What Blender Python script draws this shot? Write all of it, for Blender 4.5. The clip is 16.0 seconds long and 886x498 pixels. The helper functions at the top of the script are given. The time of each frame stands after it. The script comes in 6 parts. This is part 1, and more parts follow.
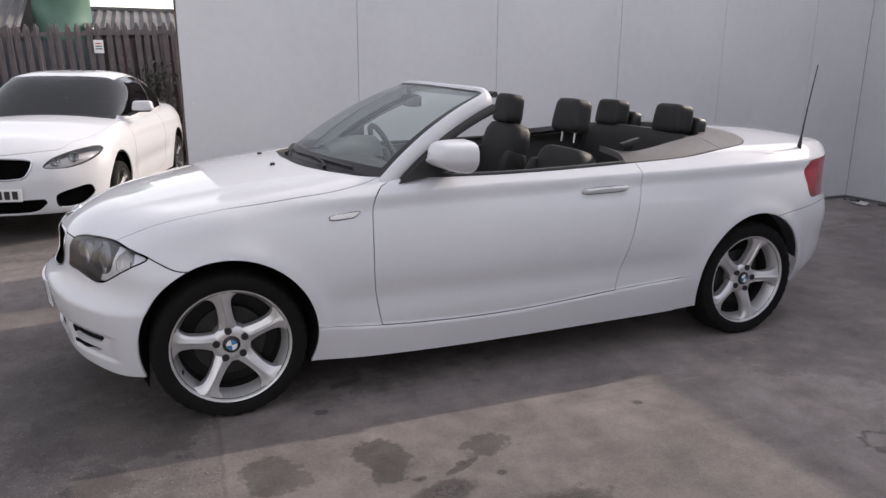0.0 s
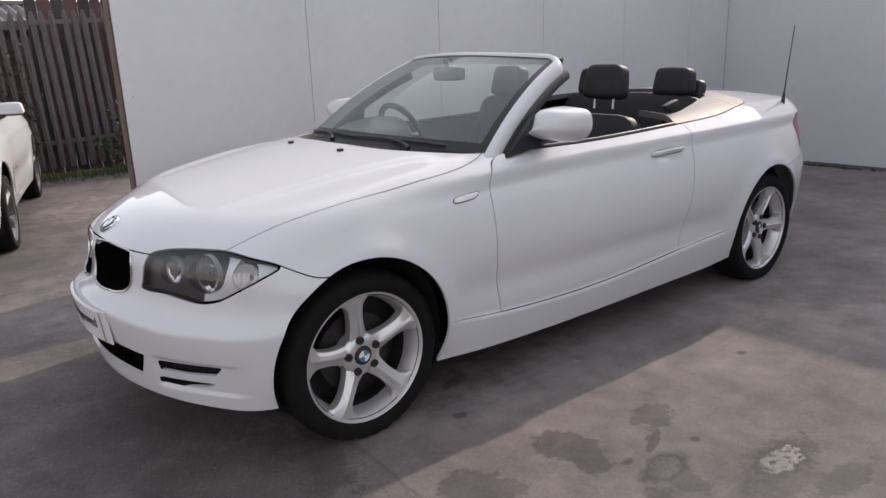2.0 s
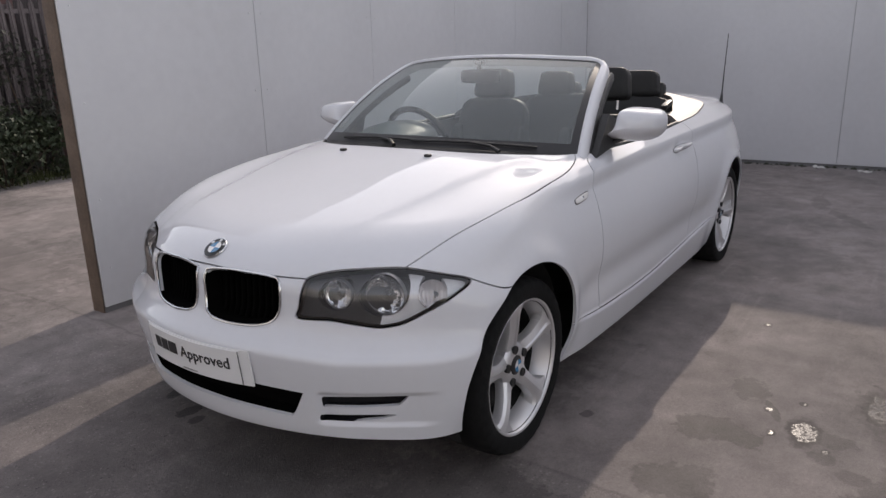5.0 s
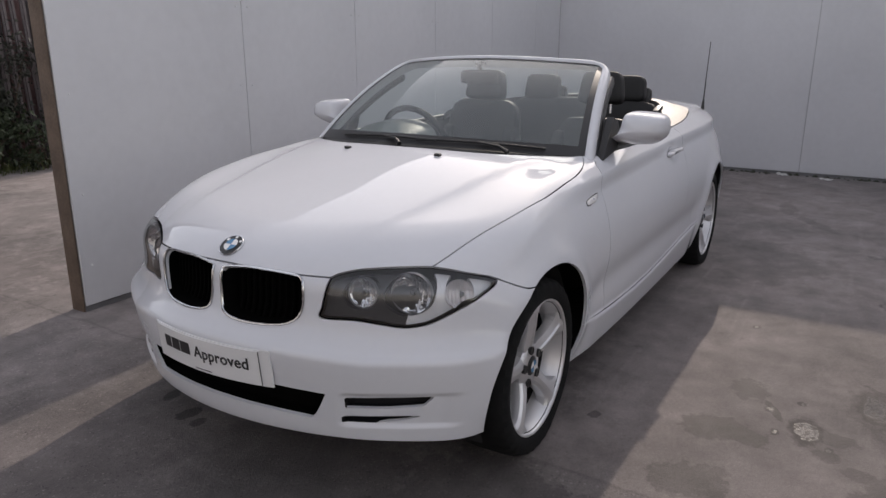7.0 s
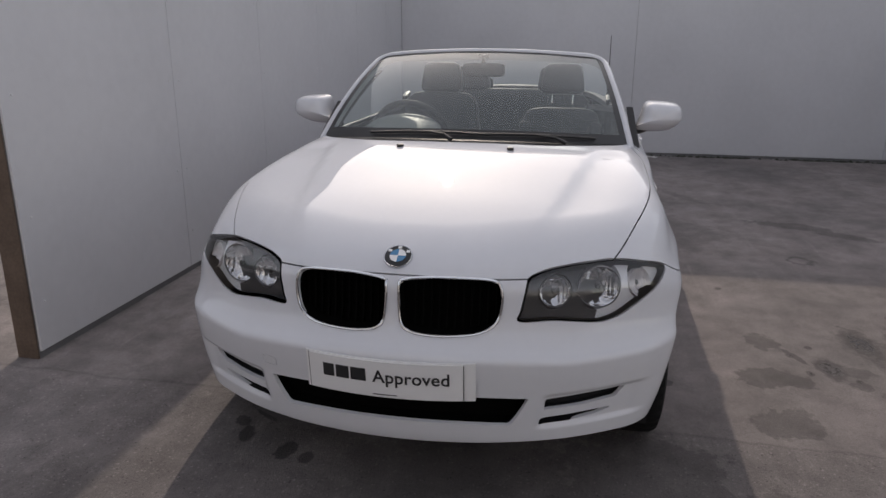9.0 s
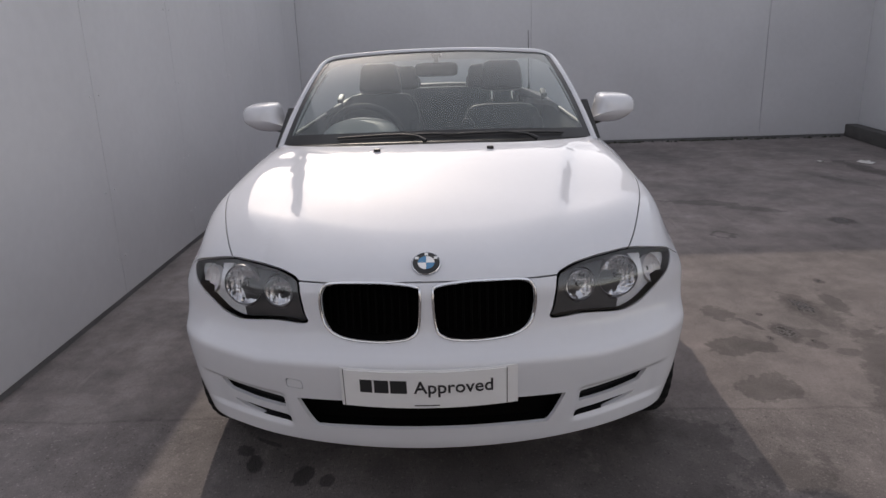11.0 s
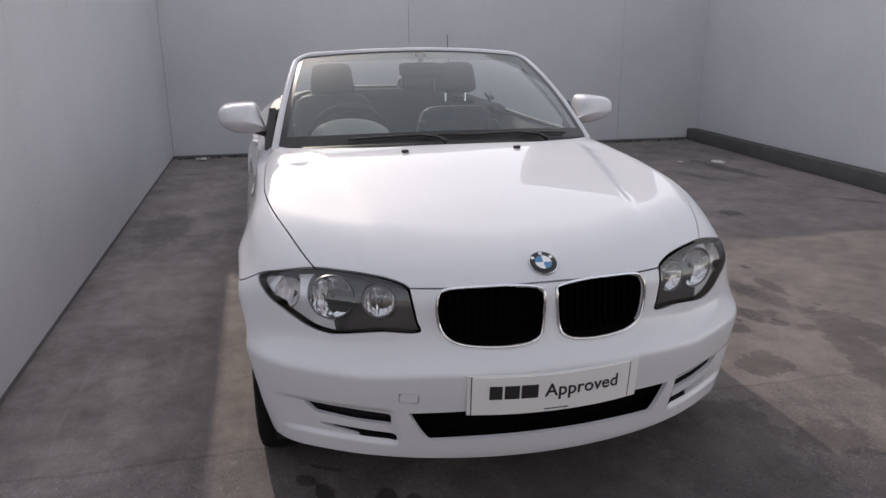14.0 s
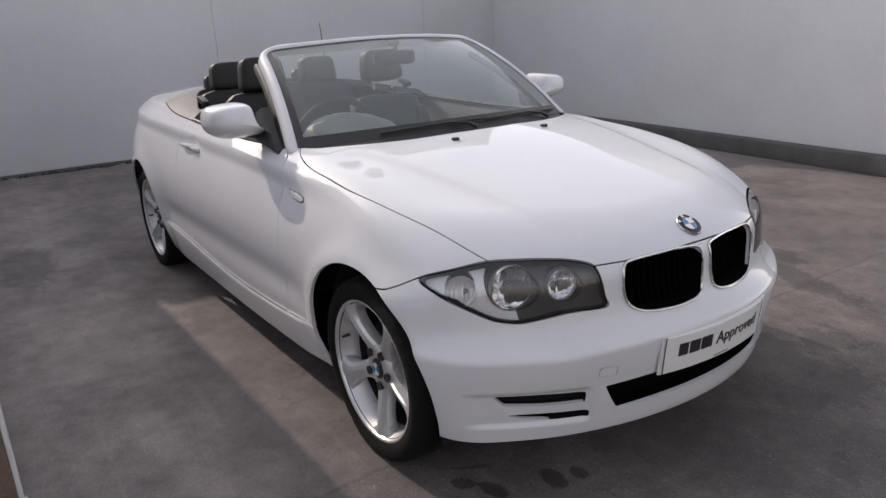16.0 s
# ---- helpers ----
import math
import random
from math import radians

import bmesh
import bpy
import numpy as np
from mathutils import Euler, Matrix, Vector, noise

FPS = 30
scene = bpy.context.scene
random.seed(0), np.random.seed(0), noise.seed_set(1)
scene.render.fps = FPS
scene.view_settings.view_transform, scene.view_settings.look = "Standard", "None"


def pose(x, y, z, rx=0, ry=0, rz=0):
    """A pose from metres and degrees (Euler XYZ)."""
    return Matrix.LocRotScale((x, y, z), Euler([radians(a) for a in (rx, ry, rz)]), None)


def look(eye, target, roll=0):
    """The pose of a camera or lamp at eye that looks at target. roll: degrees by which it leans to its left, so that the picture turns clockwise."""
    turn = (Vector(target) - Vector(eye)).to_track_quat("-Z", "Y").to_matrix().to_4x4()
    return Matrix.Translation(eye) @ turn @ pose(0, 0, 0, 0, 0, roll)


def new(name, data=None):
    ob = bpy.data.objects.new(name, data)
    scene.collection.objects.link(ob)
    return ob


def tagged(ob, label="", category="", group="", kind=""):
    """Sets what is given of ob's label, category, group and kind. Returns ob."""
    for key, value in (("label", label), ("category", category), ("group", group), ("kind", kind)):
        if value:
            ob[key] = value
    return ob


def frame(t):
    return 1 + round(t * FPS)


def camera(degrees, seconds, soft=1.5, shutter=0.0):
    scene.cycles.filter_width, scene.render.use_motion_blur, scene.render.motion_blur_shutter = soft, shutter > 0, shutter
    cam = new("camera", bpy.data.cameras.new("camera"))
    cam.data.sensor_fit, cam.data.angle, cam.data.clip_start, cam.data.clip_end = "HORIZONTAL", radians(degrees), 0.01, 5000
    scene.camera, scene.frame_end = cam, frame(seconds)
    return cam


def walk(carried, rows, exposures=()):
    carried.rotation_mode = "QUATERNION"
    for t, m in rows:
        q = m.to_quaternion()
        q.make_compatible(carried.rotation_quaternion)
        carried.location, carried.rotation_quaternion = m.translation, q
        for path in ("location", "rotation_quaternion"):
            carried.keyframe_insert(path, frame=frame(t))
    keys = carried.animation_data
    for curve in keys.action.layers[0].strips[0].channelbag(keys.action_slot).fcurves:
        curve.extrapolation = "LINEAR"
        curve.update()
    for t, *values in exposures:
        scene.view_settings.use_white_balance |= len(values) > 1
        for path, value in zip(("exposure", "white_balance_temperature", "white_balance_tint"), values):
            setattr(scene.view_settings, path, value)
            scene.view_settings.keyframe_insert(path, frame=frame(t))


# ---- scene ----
cam = camera(64.7, 16.0)
PATH = [
    (0, (-0.203, -3.55, 1.395), (0.525, -1.756, 0.893), 0.3),
    (0.5, (-0.438, -3.38, 1.341), (0.412, -1.638, 0.848), 0.7),
    (1, (-0.677, -3.167, 1.357), (0.219, -1.46, 0.827), -1.1),
    (1.5, (-0.978, -2.982, 1.343), (0.112, -1.394, 0.805), -1.4),
    (2, (-1.177, -2.758, 1.315), (0.01, -1.239, 0.783), -2.0),
    (2.5, (-1.397, -2.559, 1.323), (-0.109, -1.123, 0.795), -2.3),
    (3, (-1.603, -2.354, 1.342), (-0.205, -1.027, 0.808), -2.1),
    (3.5, (-1.725, -2.138, 1.337), (-0.259, -0.883, 0.811), -2.3),
    (4, (-1.892, -1.937, 1.344), (-0.349, -0.776, 0.826), -2.0),
    (4.2, (-1.94, -1.88, 1.339), (-0.369, -0.756, 0.825), -1.8),
    (6.3, (-1.957, -1.8, 1.345), (-0.367, -0.718, 0.797), -1.2),
    (6.5, (-1.962, -1.783, 1.339), (-0.367, -0.705, 0.797), -0.8),
    (7, (-2.053, -1.643, 1.333), (-0.399, -0.655, 0.797), 0.1),
    (7.5, (-2.215, -1.373, 1.347), (-0.492, -0.511, 0.811), -1.1),
    (8, (-2.269, -1.084, 1.356), (-0.493, -0.346, 0.806), -2.1),
    (8.5, (-2.391, -0.78, 1.335), (-0.55, -0.223, 0.788), -0.5),
    (9, (-2.444, -0.505, 1.34), (-0.561, -0.126, 0.782), 0.3),
    (9.2, (-2.427, -0.433, 1.33), (-0.535, -0.1, 0.773), -0.1),
    (11.3, (-2.474, -0.073, 1.357), (-0.555, -0.054, 0.795), -1.1),
    (11.5, (-2.481, -0.061, 1.352), (-0.56, -0.056, 0.795), -0.5),
    (12, (-2.471, -0.063, 1.352), (-0.551, -0.065, 0.792), -0.5),
    (12.5, (-2.465, -0.033, 1.342), (-0.544, -0.04, 0.785), -0.7),
    (13, (-2.479, 0.203, 1.338), (-0.561, 0.058, 0.789), 0.1),
    (13.5, (-2.435, 0.445, 1.332), (-0.532, 0.163, 0.785), 0.6),
    (14, (-2.315, 0.693, 1.336), (-0.446, 0.25, 0.778), -0.3),
    (14.5, (-2.255, 1.053, 1.332), (-0.445, 0.409, 0.779), -0.8),
    (15, (-2.112, 1.321, 1.322), (-0.384, 0.487, 0.758), 0.4),
    (15.5, (-1.942, 1.509, 1.341), (-0.289, 0.543, 0.763), -0.8),
    (16, (-1.83, 1.743, 1.357), (-0.256, 0.669, 0.75), -2.6),
]
walk(cam, [(t, look(eye, target, roll)) for t, eye, target, roll in PATH],
     exposures=[(0, 1.64, 7400, 14.5), (1.5, 1.62, 7400, 14.5), (4, 1.43, 7400, 14.5), (7, 1.28, 7400, 14.5), (8, 1.11, 7400, 14.5), (9, 1.05, 7400, 14.5), (11.5, 1.25, 7400, 14.5), (13.5, 1.36, 7400, 14.5), (16, 1.48, 7400, 14.5)])

# ---- world, sun, exposure ----
SUN = Vector((5.06, 1.08, 3.05)).normalized()
world = bpy.data.worlds.new("sky")
scene.world = world
world.use_nodes = True
wt = world.node_tree
wt.nodes.clear()
sky = wt.nodes.new("ShaderNodeTexSky")
sky.sky_type = "NISHITA"
sky.sun_disc = False
sky.sun_elevation = math.asin(SUN.z)
sky.sun_rotation = math.atan2(SUN.x, SUN.y)
sky.dust_density = 0.8
sky.air_density = 1.0
sky.ozone_density = 1.0
bg = wt.nodes.new("ShaderNodeBackground")
bg.inputs["Strength"].default_value = 0.148
wo = wt.nodes.new("ShaderNodeOutputWorld")
# thin high haze evens the sky out and takes some of its blue away
grey = wt.nodes.new("ShaderNodeRGBToBW")
haze = wt.nodes.new("ShaderNodeMix")
haze.data_type = "RGBA"
haze.inputs["Factor"].default_value = 0.68
wt.links.new(sky.outputs[0], grey.inputs[0])
wt.links.new(sky.outputs[0], haze.inputs["A"])
flat = wt.nodes.new("ShaderNodeMath")
flat.operation = "POWER"
flat.inputs[1].default_value = 0.65
veil = wt.nodes.new("ShaderNodeVectorMath")
veil.operation = "SCALE"
veil.inputs[0].default_value = (1.40, 1.43, 1.50)
wt.links.new(grey.outputs[0], flat.inputs[0])
wt.links.new(flat.outputs[0], veil.inputs["Scale"])
wt.links.new(veil.outputs[0], haze.inputs["B"])
wt.links.new(haze.outputs["Result"], bg.inputs[0])
wt.links.new(bg.outputs[0], wo.inputs[0])
sun_data = bpy.data.lights.new("sun", "SUN")
sun_data.energy = 0.90
sun_data.angle = radians(0.6)
sun_data.color = (1.0, 0.945, 0.89)
sun_ob = new("sun", sun_data)
sun_ob.matrix_world = look((0, 0, 0), -SUN)
sun_ob.location = (8, 2, 9)

# ---- materials ----
def material(name, colour, rough=0.5, metal=0.0, coat=0.0, vary=0.0, scale=8.0, bump=0.0, bump_scale=60.0, spec=0.5,
             transmission=0.0, fine=0.0, emission=0.0):
    """A principled material with two scales of colour variation and a fine relief."""
    m = bpy.data.materials.new(name)
    m.use_nodes = True
    nt = m.node_tree
    b = nt.nodes["Principled BSDF"]
    b.inputs["Base Color"].default_value = (*colour, 1)
    b.inputs["Roughness"].default_value = rough
    b.inputs["Metallic"].default_value = metal
    b.inputs["Coat Weight"].default_value = coat
    b.inputs["Coat Roughness"].default_value = 0.012
    b.inputs["Specular IOR Level"].default_value = spec
    b.inputs["Transmission Weight"].default_value = transmission
    if emission:
        b.inputs["Emission Color"].default_value = (*colour, 1)
        b.inputs["Emission Strength"].default_value = emission
    pos = nt.nodes.new("ShaderNodeTexCoord").outputs["Object"]
    if vary:
        big = nt.nodes.new("ShaderNodeTexNoise")
        big.inputs["Scale"].default_value = scale
        big.inputs["Detail"].default_value = 6
        small = nt.nodes.new("ShaderNodeTexNoise")
        small.inputs["Scale"].default_value = scale * 14
        small.inputs["Detail"].default_value = 3
        nt.links.new(pos, big.inputs["Vector"])
        nt.links.new(pos, small.inputs["Vector"])
        add = nt.nodes.new("ShaderNodeMath")
        add.operation = "MULTIPLY_ADD"
        add.inputs[1].default_value = 0.45
        nt.links.new(small.outputs[0], add.inputs[0])
        nt.links.new(big.outputs[0], add.inputs[2])
        ramp = nt.nodes.new("ShaderNodeMapRange")
        ramp.inputs["From Min"].default_value = 0.45
        ramp.inputs["From Max"].default_value = 1.0
        ramp.inputs["To Min"].default_value = 1 - vary
        ramp.inputs["To Max"].default_value = 1 + vary
        nt.links.new(add.outputs[0], ramp.inputs["Value"])
        mul = nt.nodes.new("ShaderNodeMix")
        mul.data_type, mul.blend_type = "RGBA", "MULTIPLY"
        mul.inputs["Factor"].default_value = 1.0
        mul.inputs["A"].default_value = (*colour, 1)
        nt.links.new(ramp.outputs[0], mul.inputs["B"])
        nt.links.new(mul.outputs["Result"], b.inputs["Base Color"])
    if bump:
        n = nt.nodes.new("ShaderNodeTexNoise")
        n.inputs["Scale"].default_value = bump_scale
        n.inputs["Detail"].default_value = 4
        nt.links.new(pos, n.inputs["Vector"])
        bn = nt.nodes.new("ShaderNodeBump")
        bn.inputs["Strength"].default_value = bump
        bn.inputs["Distance"].default_value = 0.01
        nt.links.new(n.outputs[0], bn.inputs["Height"])
        nt.links.new(bn.outputs[0], b.inputs["Normal"])
    return m


def glass_material(name, tint, rough=0.0, clear=0.9, milky_veil=0.0):
    """Thin glass: clear film with a mirror gloss that grows towards grazing angles, and a matt veil for milky sky
    reflection.
    """
    m = bpy.data.materials.new(name)
    m.use_nodes = True
    nt = m.node_tree
    nt.nodes.clear()
    out = nt.nodes.new("ShaderNodeOutputMaterial")
    tr = nt.nodes.new("ShaderNodeBsdfTransparent")
    tr.inputs[0].default_value = (*(c * clear for c in tint), 1)
    gl = nt.nodes.new("ShaderNodeBsdfGlossy")
    gl.inputs["Roughness"].default_value = rough
    lw = nt.nodes.new("ShaderNodeLayerWeight")
    lw.inputs["Blend"].default_value = 0.5
    pw = nt.nodes.new("ShaderNodeMath")
    pw.operation = "POWER"
    pw.inputs[1].default_value = 5.0
    nt.links.new(lw.outputs["Facing"], pw.inputs[0])
    fr = nt.nodes.new("ShaderNodeMath")
    fr.operation = "MULTIPLY_ADD"
    fr.inputs[1].default_value, fr.inputs[2].default_value = 0.905, 0.095
    nt.links.new(pw.outputs[0], fr.inputs[0])
    mix = nt.nodes.new("ShaderNodeMixShader")
    nt.links.new(fr.outputs[0], mix.inputs[0])
    nt.links.new(tr.outputs[0], mix.inputs[1])
    nt.links.new(gl.outputs[0], mix.inputs[2])
    last = mix
    if milky_veil:
        # flat grey mixed in to paint the milky look of reflected sky
        df = nt.nodes.new("ShaderNodeBsdfDiffuse")
        df.inputs[0].default_value = (0.275, 0.305, 0.315, 1)
        last = nt.nodes.new("ShaderNodeMixShader")
        n = nt.nodes.new("ShaderNodeTexNoise")
        n.inputs["Scale"].default_value = 6
        mr = nt.nodes.new("ShaderNodeMapRange")
        mr.inputs["To Min"].default_value = milky_veil * 0.9
        mr.inputs["To Max"].default_value = milky_veil * 1.1
        nt.links.new(n.outputs[0], mr.inputs["Value"])
        nt.links.new(mr.outputs[0], last.inputs[0])
        nt.links.new(mix.outputs[0], last.inputs[1])
        nt.links.new(df.outputs[0], last.inputs[2])
    nt.links.new(last.outputs[0], out.inputs[0])
    return m


PAINT = material("white_paint", (0.632, 0.640, 0.676), 0.45, coat=1.0, vary=0.02, scale=3, spec=0.0)
BLACK_PLASTIC = material("black_plastic", (0.018, 0.018, 0.019), 0.45, vary=0.2, scale=20, bump=0.1, bump_scale=300)
GRILLE_BLACK = material("grille_black", (0.003, 0.003, 0.003), 0.9, spec=0.03)
SLOT_GREY = material("slot_dark_grey", (0.012, 0.012, 0.014), 0.7, spec=0.2)
RUBBER = material("tyre_rubber", (0.005, 0.005, 0.0053), 0.85, vary=0.25, scale=12, bump=0.15, bump_scale=120, spec=0.25)
ALLOY = material("silver_alloy", (0.66, 0.655, 0.67), 0.38, metal=0.7, coat=0.25, vary=0.04, scale=15)
# near black and not metallic, for barrel and back disc inside the wheels
BARREL_BLACK = material("barrel_black", (0.008, 0.008, 0.0085), 0.75, metal=0.0, vary=0.3, scale=25)
DISC_METAL = material("brake_disc_metal", (0.035, 0.033, 0.032), 0.55, metal=0.6, vary=0.15, scale=30)
CHROME = material("chrome", (0.62, 0.63, 0.65), 0.16, metal=1.0)
REFLECTOR = material("lamp_reflector", (0.82, 0.82, 0.84), 0.16, metal=1.0)
LAMP_SMOKE = material("lamp_smoked_silver", (0.80, 0.80, 0.82), 0.30, metal=0.15, vary=0.08, scale=30)
INDICATOR_GREY = material("indicator_rose_grey", (0.64, 0.61, 0.62), 0.28, metal=0.35, vary=0.12, scale=40)
LAMP_GREY = material("lamp_bezel_grey", (0.040, 0.040, 0.043), 0.38, vary=0.1, scale=20)
LAMP_RING = material("lamp_ring_grey", (0.22, 0.22, 0.23), 0.35, metal=0.6)
LAMP_SILVER = material("lamp_silver", (0.72, 0.72, 0.74), 0.22, metal=0.85)
RED_LENS = material("red_lens", (0.26, 0.003, 0.018), 0.2, coat=0.25, vary=0.1, scale=30, spec=0.3)
AMBER_LENS = material("clear_lens", (0.75, 0.73, 0.72), 0.15, coat=1.0)
LEATHER = material("black_leather", (0.014, 0.0135, 0.014), 0.55, vary=0.25, scale=9, spec=0.35)
DASH = material("black_dashboard", (0.028, 0.028, 0.029), 0.6, vary=0.15, scale=12, bump=0.2, bump_scale=260)
TONNEAU = material("folded_top_cover", (0.098, 0.091, 0.095), 0.5, vary=0.12, scale=8, bump=0.25, bump_scale=220)
CARPET = material("black_carpet", (0.012, 0.012, 0.013), 0.95, vary=0.3, scale=30)
GLASS = glass_material("windscreen_glass", (0.84, 0.93, 0.91), clear=0.99, milky_veil=0.26)
LENS = glass_material("lamp_lens", (0.95, 0.96, 0.97), clear=0.97)
TINT = glass_material("tinted_glass", (0.12, 0.13, 0.135), clear=0.8)
GUNMETAL = material("gunmetal_alloy", (0.20, 0.20, 0.21), 0.3, metal=0.6, coat=0.4, vary=0.06, scale=15)
MIRROR = material("mirror_glass", (0.85, 0.87, 0.88), 0.01, metal=1.0)
PLATE_WHITE = material("plate_white", (0.74, 0.74, 0.75), 0.3, coat=0.5, vary=0.02, scale=10)
PRINT_BLACK = material("print_black", (0.02, 0.02, 0.022), 0.4)
BADGE_BLUE = material("badge_blue", (0.04, 0.20, 0.38), 0.2, coat=1.0)
BADGE_WHITE = material("badge_white", (0.8, 0.8, 0.8), 0.2, coat=1.0)
TIMBER = material("brown_timber", (0.125, 0.088, 0.066), 0.8, vary=0.35, scale=6, bump=0.5, bump_scale=40)
STEEL = material("fence_steel", (0.125, 0.104, 0.108), 0.55, metal=0.3, vary=0.3, scale=4)
CAP_RED = material("socket_red", (0.5, 0.03, 0.03), 0.5)


def panel_wall_material():
    """White painted sheet panels: soft mottling, faint scuffs and dirt near the foot."""
    m = material("panel_paint", (0.61, 0.61, 0.63), 0.42, vary=0.06, scale=1.2, bump=0.05, bump_scale=3)
    return m


WALL = panel_wall_material()
# the panel colour about a tenth darker, used on the far wall only
WALL_FAR_TONE = material("far_panel_tone", (0.545, 0.545, 0.57), 0.42, vary=0.06, scale=1.2, bump=0.05, bump_scale=3)


# damp and oily stains and painted car shade on the yard: x, y, radii, turn in degrees, depth of the tone
DAMP = (
    (0.465, -1.355, 0.09, 0.14, 8, 0.58), (0.845, -1.39, 0.10, 0.075, 8, 0.52), (0.715, -1.49, 0.10, 0.016, 24, 0.62), (0.08, -1.31, 0.11, 0.12, 0, 0.5),
    (0.45, -1.69, 0.045, 0.05, 0, 0.45), (0.05, -1.80, 0.52, 0.095, -20, 0.42), (0.97, -2.02, 0.17, 0.05, -4, 0.5), (0.36, -2.0, 0.26, 0.13, 6, 0.45),
    (-0.11, -1.69, 0.05, 0.09, 0, 0.4), (-0.50, -1.16, 0.12, 0.12, 0, 0.45), (0.38, -1.78, 0.05, 0.055, 0, 0.4), (0.86, -1.86, 0.14, 0.06, 20, 0.4),
)
# oily marks, plus the car's shade ahead of the nose painted darker
OIL_AND_SHADE = (
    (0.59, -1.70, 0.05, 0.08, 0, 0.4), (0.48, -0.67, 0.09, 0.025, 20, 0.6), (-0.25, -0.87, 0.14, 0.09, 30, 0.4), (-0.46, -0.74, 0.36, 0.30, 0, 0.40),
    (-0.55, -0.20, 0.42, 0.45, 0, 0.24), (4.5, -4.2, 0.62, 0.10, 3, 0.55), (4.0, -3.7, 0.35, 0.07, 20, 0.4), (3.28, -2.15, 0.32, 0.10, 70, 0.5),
    (3.05, -2.42, 0.22, 0.08, 60, 0.5), (4.3, -1.4, 0.3, 0.06, 30, 0.3), (4.85, -1.15, 0.35, 0.07, 10, 0.3), (2.74, -4.3, 0.22, 0.06, 40, 0.5),
)
# small drips, broad darker areas, and shade painted in beneath the car
GRIME_AND_SHADE = (
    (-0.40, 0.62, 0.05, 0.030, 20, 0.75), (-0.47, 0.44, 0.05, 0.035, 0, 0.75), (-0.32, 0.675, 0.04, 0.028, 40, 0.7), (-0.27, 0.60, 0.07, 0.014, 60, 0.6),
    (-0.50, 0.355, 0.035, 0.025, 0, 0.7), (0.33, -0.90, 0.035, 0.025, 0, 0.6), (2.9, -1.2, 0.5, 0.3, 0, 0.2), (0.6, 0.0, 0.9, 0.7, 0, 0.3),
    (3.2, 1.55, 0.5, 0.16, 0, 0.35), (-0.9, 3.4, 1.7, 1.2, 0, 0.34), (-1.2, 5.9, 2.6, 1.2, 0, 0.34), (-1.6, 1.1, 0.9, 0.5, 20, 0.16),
)
# dried tide marks left by small puddles
RINGS = ((2.30, -1.93, 0.10, 0.075, 0, 0.5), (0.86, -1.85, 0.20, 0.10, 10, 0.3))
# broad paler stretches, same columns
PALE = ((-0.5, 1.38, 1.3, 0.42, 8, 0.16), (1.9, 1.40, 1.5, 0.34, 0, 0.20), (4.2, 1.2, 1.2, 0.4, 0, 0.15), (-0.9, -2.2, 0.8, 0.5, 30, 0.15), (0.55, 1.35, 0.9, 0.07, 4, 0.25))
WET = ((0.606, -1.612, 0.044, 0.026), (0.93, -1.842, 0.080, 0.034), (0.72, -1.475, 0.010, 0.009), (0.545, -1.51, 0.012, 0.008), (0.50, -1.69, 0.008, 0.007), (1.62, -1.31, 0.010, 0.008), (1.3, -2.1, 0.022, 0.012), (0.83, -1.58, 0.007, 0.006), (2.6, -2.9, 0.05, 0.035))


